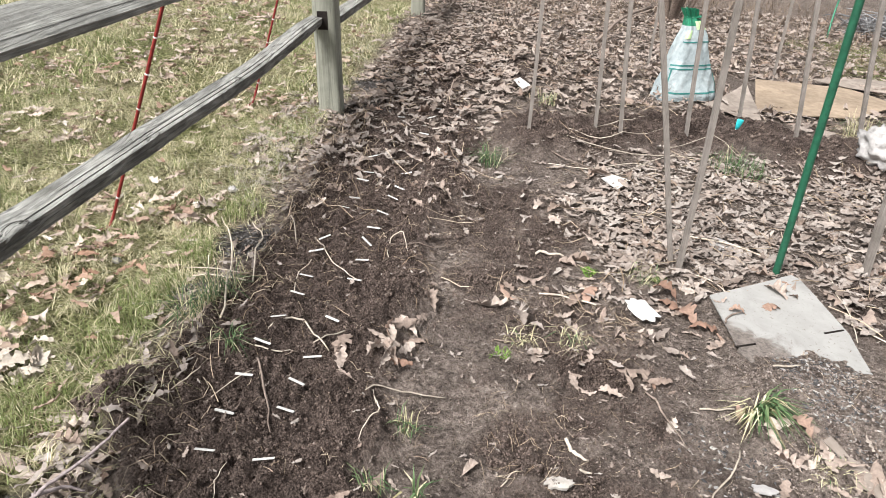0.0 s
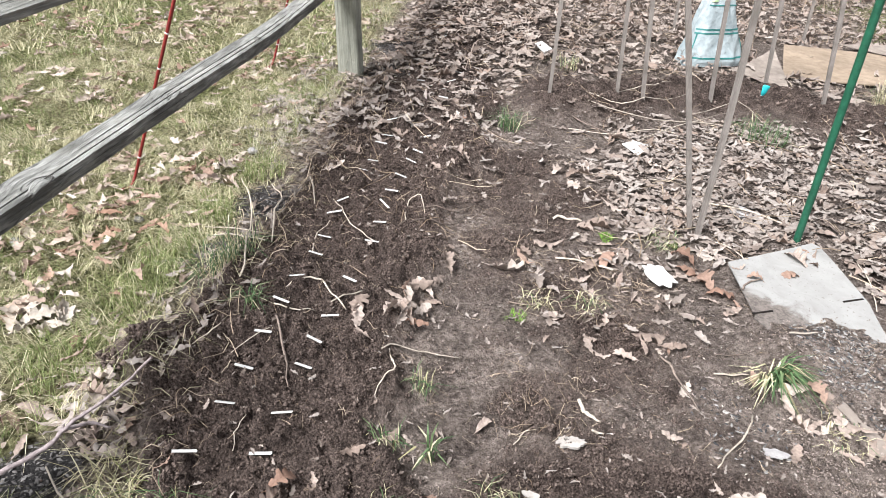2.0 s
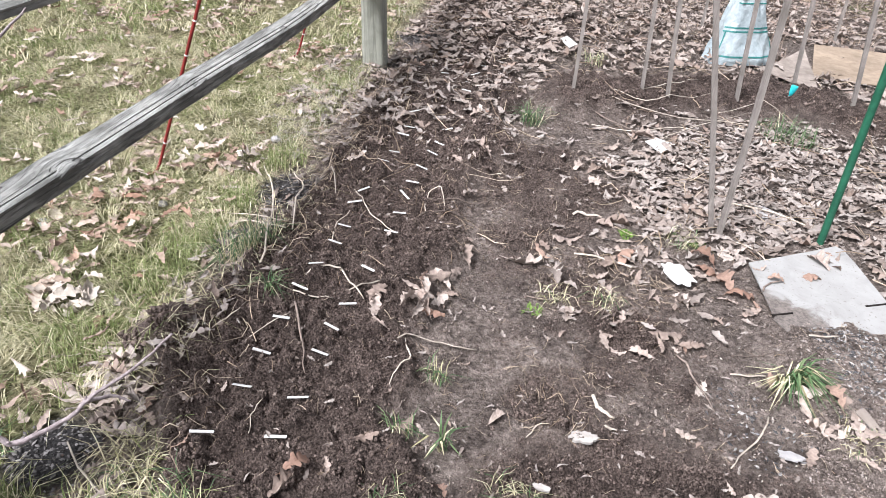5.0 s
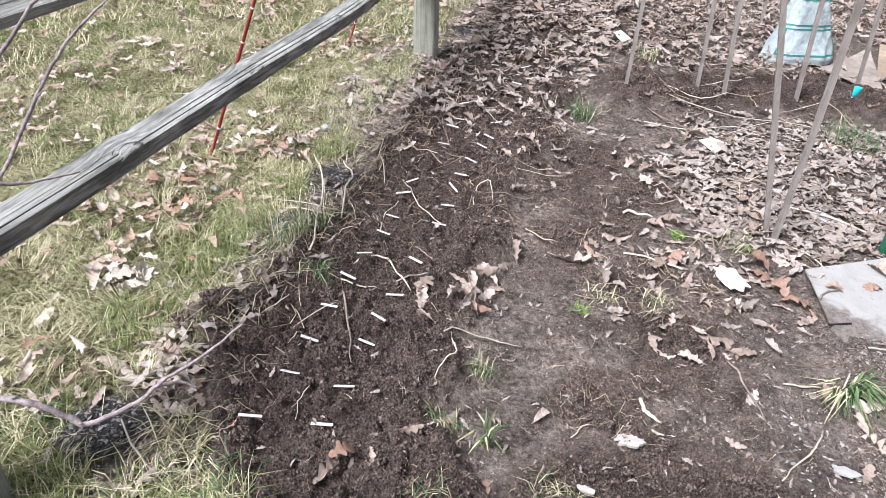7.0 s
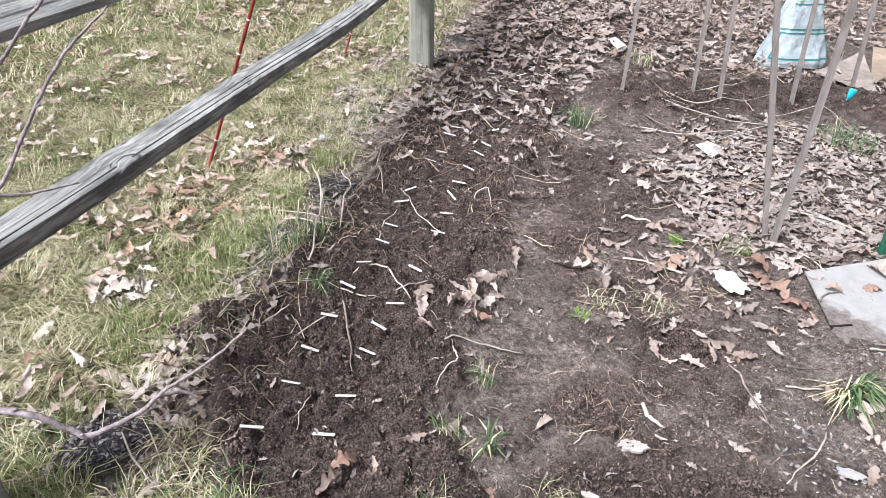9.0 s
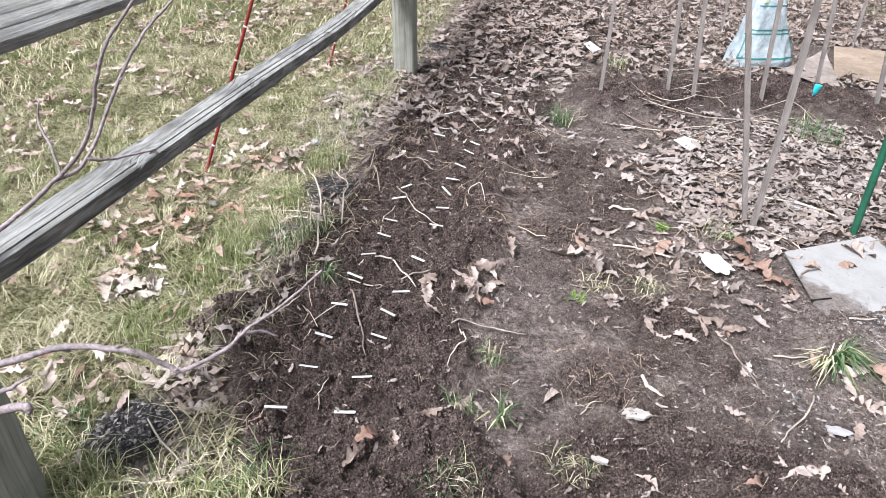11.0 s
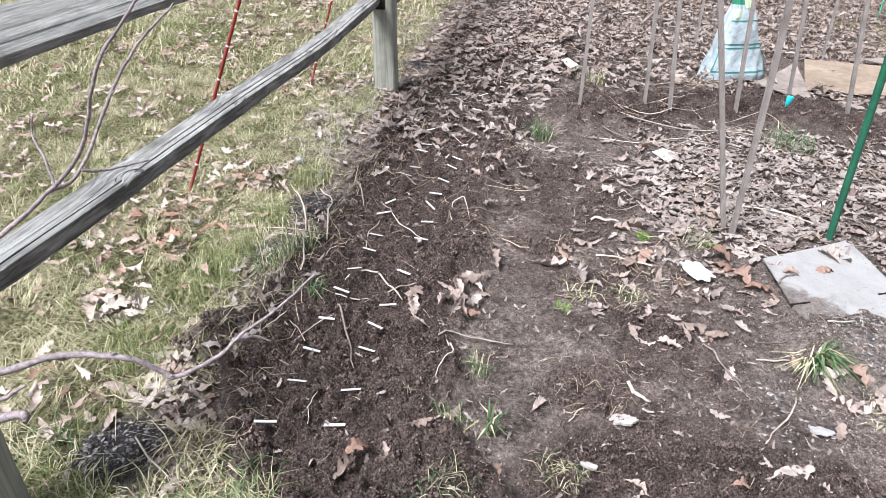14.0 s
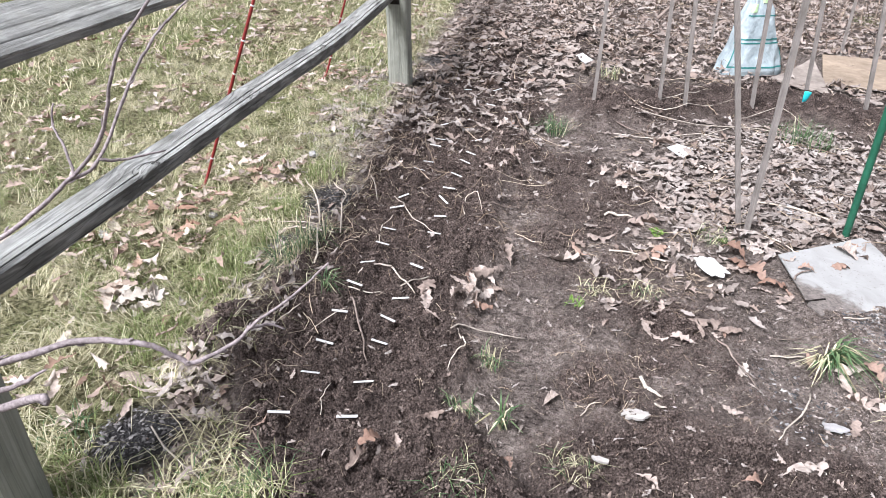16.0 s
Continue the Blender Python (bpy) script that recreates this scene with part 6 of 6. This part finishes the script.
def crumbs(name, label, category, box, n, chance, size, mat, seed, squash=(0.5, 0.9), power=2.5, rough=0.3, stretch=1.0, smooth=True):
    rng = np.random.default_rng(seed)
    x, y = scatter(rng, n, box, chance)
    k = len(x)
    r = size[0] + (size[1] - size[0]) * rng.uniform(0, 1, k) ** power
    p = ICO_V[None] * (1 + rng.uniform(-rough, rough, (k, len(ICO_V), 1))) * r[:, None, None]
    p = p + rng.normal(0, 0.12, p.shape) * r[:, None, None]
    p = p * np.stack([stretch * rng.uniform(0.8, 1.2, k), rng.uniform(0.75, 1.1, k), rng.uniform(squash[0], squash[1], k)], -1)[:, None]
    p = tilt_x(p, rng.uniform(0, 6.3, k)) if stretch == 1 else tilt_x(p, rng.normal(0, 0.5, k))
    p = rotate_z(p, rng.uniform(0, 2 * math.pi, k))
    p += np.stack([x, y, ground_z(x, y) + 0.35 * r], -1)[:, None]
    tagged(new(name, tile_mesh(name, mat, p, ICO_F, smooth)), label, category, "", "stuff")


def clods(name, label, box, n, chance, size, seed, sink=0.25, power=2.0, mat=M_SOILCLOD, grains=28, fine=1.0):
    """Clods of crumbly soil: a rough core with grains stuck all over it, partly sunk."""
    rng = np.random.default_rng(seed)
    x, y = scatter(rng, n, box, chance)
    k = len(x)
    r = size[0] + (size[1] - size[0]) * rng.uniform(0, 1, k) ** power
    squash = np.stack([rng.uniform(0.9, 1.5, k), rng.uniform(0.75, 1.1, k), rng.uniform(0.5, 0.85, k)], -1)
    middle = np.stack([x, y, ground_z(x, y) - sink * r], -1)
    turn = rng.uniform(0, 2 * math.pi, k)
    way = rng.normal(0, 1, (k, grains, 3))
    way /= np.linalg.norm(way, axis=2)[..., None]
    way[..., 2] = np.abs(way[..., 2]) * 0.9 + 0.05
    place = rotate_z(way * (r[:, None] * rng.uniform(0.35, 1.2, (k, grains)))[..., None] * squash[:, None], turn) + middle[:, None]
    gr = fine * r[:, None] * (0.09 + 0.40 * rng.uniform(0, 1, (k, grains)) ** 1.8)
    p = ICO_V[None, None] * rng.uniform(0.6, 1.4, (k, grains, 6, 1)) + rng.normal(0, 0.22, (k, grains, 6, 3))
    p = (p * gr[..., None, None]).reshape(k * grains, 6, 3)
    p = rotate_z(tilt_x(p, rng.uniform(0, 6.3, k * grains)), rng.uniform(0, 6.3, k * grains)) + place.reshape(-1, 1, 3)
    tagged(new(name, tile_mesh(name, mat, p, ICO_F, True)), label, "soil", "", "stuff")


def bed_rim(x, y):
    """The crumbling rim of the bed towards the lawn."""
    left = np.interp(y, [0.7, 0.92, 1.02, 1.155, 1.31, 1.43, 1.6, 1.8, 2.2], [-0.38, -0.47, -0.51, -0.57, -0.675, -0.81, -0.75, -0.68, -0.63])
    return np.exp(-(((x - left - 0.05) / 0.05) ** 2)) * (1 - step(1.9, 2.3, y))


def clumpy(x, y):
    return np.clip(0.75 + 0.9 * fbm(x, y, 0.16, 2, 61), 0.15, 1)


clods("soil_clods", "knobbly clods of dark tilled soil in the bed", (-0.9, 1.3, 0.75, 2.5), 4300, lambda x, y: soil_at(x, y) * clumpy(x, y), (0.005, 0.016), 41, 0.2, 2.2)
clods("soil_clods", "large crumbling clods along the rim of the bed", (-0.95, -0.3, 0.8, 2.2), 520, lambda x, y: bed_rim(x, y), (0.008, 0.028), 47, 0.15, 2.2, M_SOILCLOD, 80, 0.6)
clods("soil_clods", "big root-bound clods heaped at the corner of the bed", (-0.92, -0.68, 1.4, 1.62), 34, lambda x, y: np.maximum(blob(x, y, -0.83, 1.47, 0.06, 7), blob(x, y, -0.77, 1.53, 0.06, 8)), (0.025, 0.042), 48, -0.35, 1.0, M_SOILCLOD, 160, 0.5)
clods("soil_clods", "fluffy clods of dark soil at the near end of the path", (0.1, 1.5, 0.75, 1.6), 1500, lambda x, y: soil_at(x, y) * clumpy(x, y), (0.005, 0.014), 45, 0.2, 2.0, M_SOILCLOD, 18)
clods("soil_clods", "dark fluffy clods heaped between the leaves", (0.1, 1.0, 1.4, 3.1), 1500, lambda x, y: np.maximum.reduce([blob(x, y, 0.69, 1.93, 0.14, 1), 0.9 * blob(x, y, 0.60, 2.95, 0.17, 2), 0.8 * blob(x, y, 0.45, 2.66, 0.18, 9), 0.6 * blob(x, y, 0.28, 2.45, 0.16, 3), 0.5 * blob(x, y, 0.46, 1.54, 0.14, 4)]), (0.006, 0.019), 46, 0.1, 2.0, M_SOILCLOD, 18)
clods("soil_clods", "knobbly clods of dark tilled soil farther along the bed", (-0.75, 0.35, 2.5, 4.2), 1500, lambda x, y: soil_at(x, y) * clumpy(x, y), (0.008, 0.021), 42, 0.2, 2.0, M_SOILCLOD, 16)
clods("soil_clods", "clods of dark dug soil in the mound", (0.1, 3.7, 3.7, 5.2), 2600, lambda x, y: mound_at(x, y) * clumpy(x, y), (0.010, 0.030), 43, 0.35, 2.0, M_SOILCLOD, 16)
clods("soil_clods", "flat crumbled clods on the trodden path", (0.0, 1.7, 1.1, 3.0), 1500, lambda x, y: (1 - soil_at(x, y)) * np.clip(0.2 + 1.2 * fbm(x, y, 0.3, 2, 62), 0, 1) * (1 - board_at(x, y)), (0.005, 0.014), 44, 0.5, 2.0, M_PATHCRUMB, 14)
crumbs("soil_crumbs", "loose dark crumbs of tilled soil in the bed", "soil", (-0.95, 1.6, 0.7, 3.3), 66000, lambda x, y: np.clip(0.9 + 0.6 * fbm(x, y, 0.09, 2, 63), 0.2, 1) * soil_at(x, y) + 0.01, (0.0014, 0.0062), M_SOILCLOD, 1, (0.7, 1.0), 2.4)
crumbs("soil_crumbs", "loose dark crumbs of dug soil in the mound", "soil", (-0.7, 3.4, 3.2, 6.2), 40000, lambda x, y: 0.8 * soil_at(x, y), (0.002, 0.009), M_SOILCLOD, 2, (0.6, 0.95), 3.0)
crumbs("mulch_chips", "black mulch chips and small stones at the fence foot", "mulch", (-1.1, -0.4, 0.7, 5.4), 42000, lambda x, y: 0.9 * mulch_at(x, y), (0.0014, 0.0068), M_MULCH, 3, (0.3, 0.7), 2.2, 0.35, 1.6, False)
crumbs("seed_hulls", "black and grey seed hulls strewn beside the board", "husks", (0.8, 1.8, 1.35, 2.3), 7000, lambda x, y: np.clip(0.95 * blob(x, y, 1.44, 1.93, 0.16, 85) + 0.5 * blob(x, y, 1.38, 2.03, 0.08, 86) + 0.25 * blob(x, y, 1.05, 1.57, 0.16, 87) + 0.25 * blob(x, y, 1.5, 1.7, 0.2, 88), 0, 1), (0.0022, 0.0052), M_DARKHUSK, 7, (0.25, 0.5), 1.2, 0.2, 2.4, False)
crumbs("seed_husks", "tiny pale seed husks strewn over the soil", "husks", (0.1, 1.9, 1.0, 2.6), 2200, lambda x, y: np.clip(0.02 + 0.12 * blob(x, y, 1.45, 1.85, 0.30, 81) + 0.25 * blob(x, y, 1.05, 1.6, 0.3, 82) + 0.08 * blob(x, y, 0.5, 1.5, 0.5, 83), 0, 1), (0.0012, 0.0034), M_HUSK, 4, (0.25, 0.45), 1.0, 0.2, 2.2)
crumbs("soil_crumbs", "small earth crumbs on the trodden path", "soil", (0.0, 1.9, 1.0, 3.4), 29000, lambda x, y: 0.6 * (1 - soil_at(x, y)), (0.0012, 0.0055), M_PATHCRUMB, 5, (0.5, 0.9), 3.0)
crumbs("soil_crumbs", "dark earth thrown over the white board", "soil", (1.16, 1.80, 1.3, 2.25), 10500, lambda x, y: np.clip((1 - step(1.90, 2.12, y - 0.22 * fbm(x, y, 0.2, 3, 84))) * 0.95 + 0.012, 0, 1), (0.0012, 0.0052), M_PATHCRUMB, 6, (0.5, 0.9), 2.5)


def straw_bits(name, label, box, n, chance, length, width, seed, lift=0.006, mat=M_STRAWBIT):
    """Short bent straws and rootlets, triangular in section."""
    rng = np.random.default_rng(seed)
    x, y = scatter(rng, n, box, chance)
    k = len(x)
    l = rng.uniform(length[0], length[1], k)
    w = rng.uniform(width[0], width[1], k)
    a = rng.uniform(0, 2 * math.pi, k)
    bend = rng.normal(0, 0.13, k)
    out = np.zeros((k, 12, 3))
    for i, u in enumerate((-0.5, -0.17, 0.17, 0.5)):
        cx, cy = u * l, bend * l * (0.25 - u * u) * 2
        px, py = x + cx * np.cos(a) - cy * np.sin(a), y + cx * np.sin(a) + cy * np.cos(a)
        z = ground_z(px, py) + lift * (1 + rng.uniform(-0.5, 1.6, k)) + (0.25 - u * u) * l * rng.uniform(0, 0.10, k)
        for j in range(3):
            t = 2 * math.pi * j / 3
            out[:, 3 * i + j] = np.stack([px - np.sin(a) * w * math.cos(t), py + np.cos(a) * w * math.cos(t), z + w * math.sin(t)], -1)
    f = [(3 * i + j, 3 * i + (j + 1) % 3, 3 * i + 3 + (j + 1) % 3, 3 * i + 3 + j) for i in range(3) for j in range(3)]
    tagged(new(name, tile_mesh(name, mat, out, np.array(f))), label, "straw", "", "stuff")


straw_bits("straw_bits", "fine rootlets and straw bits on the soil", (-0.75, 1.7, 0.8, 3.4), 3400, lambda x, y: 0.45 + 0 * x, (0.010, 0.05), (0.0004, 0.0009), 1, 0.002)
straw_bits("straw_bits", "dry stalks and twigs among the leaf litter", (-0.9, 4.5, 2.3, 9.0), 2600, lambda x, y: (0.25 + 0.6 * litter_at(x, y)) * (1 - card_at(x, y)), (0.05, 0.22), (0.001, 0.0024), 2, 0.02)
straw_bits("straw_bits", "dry stalks along the bed edge", (-0.95, -0.45, 0.8, 6.0), 800, lambda x, y: 0.8 * (1 - mulch_at(x, y)), (0.03, 0.13), (0.0007, 0.0016), 3, 0.012)
straw_bits("straw_bits", "grey dry stalks strewn over the far bed", (-0.8, 0.25, 1.9, 4.6), 900, lambda x, y: 0.25 + 0.6 * (x < -0.4), (0.03, 0.11), (0.0005, 0.0012), 6, 0.006)
straw_bits("straw_bits", "matted dry roots on trodden soil", (0.3, 1.0, 1.4, 2.5), 500, lambda x, y: 0.8 * blob(x, y, 0.45, 1.55, 0.22, 91) + 0.8 * blob(x, y, 0.62, 2.2, 0.3, 92), (0.03, 0.09), (0.0005, 0.0011), 4, 0.006)


# ---- brush at the back ----
def brush(name, label, box, n, height, seed, chance):
    rng = np.random.default_rng(seed)
    x, y = scatter(rng, n, box, chance)
    tagged(new(name, tile_mesh(name, M_BRUSH, blades(rng, x, y, height, (0.0014, 0.0035), (0.5, 1.7)), BLADE)), label, "brush", "", "stuff")


brush("dry_brush", "tangled dry brown weed stalks behind the garden", (-0.2, 7.5, 7.0, 11.5), 9000, (0.06, 0.42), 1, lambda x, y: step(7.2, 9.2, y) * (0.5 + 0.5 * fbm(x, y, 0.8, 2, 95)))
brush("dry_brush", "low dry weed stalks among the leaves", (0.2, 4.5, 5.2, 7.6), 1300, (0.05, 0.22), 2, lambda x, y: (0.5 + 0.5 * fbm(x, y, 0.6, 2, 96)) * (1 - card_at(x, y)))


def stump_shrub(x, y, n, r, height, label, seed):
    rng = np.random.default_rng(seed)
    h = holder("multi_stem_shrub", (x, y, gz(x, y)), label, "shrub")
    for i in range(n):
        a, d = rng.uniform(0, 2 * math.pi), rng.uniform(0, r)
        p0 = np.array([d * math.cos(a), d * math.sin(a), -0.1])
        lean = np.array([0.35 * math.cos(a), 0.35 * math.sin(a), 1.0]) * height
        line = smooth_line([p0, p0 + lean * 0.35 + rng.normal(0, 0.02, 3), p0 + lean * 0.7 + rng.normal(0, 0.04, 3), p0 + lean], 4)
        v, f = tube(line, [rng.uniform(0.025, 0.05), 0.012], 7, 1.0, seed + i, 0.08)
        part("stem", Mesh().add(v, f).mesh("stem", M_BROWNSTICK), h)


stump_shrub(2.32, 9.2, 11, 0.16, 1.3, "brown many-stemmed shrub stump behind the bag", 3)


def rope():
    v, f = tube(smooth_line([(4.15, 8.9, gz(4.15, 8.9) + 0.02), (4.25, 9.1, 0.1), (4.45, 9.4, 0.4), (4.6, 9.6, 0.9)], 6), 0.011, 6)
    c = np.array([4.15, 8.9, gz(4.15, 8.9)])
    ob = new("green_rope", Mesh().add(v - c, f).mesh("green_rope", M_GREENFILM))
    ob.location = c
    tagged(ob, "dark green rope hanging down to the leaf litter", "rope")


rope()
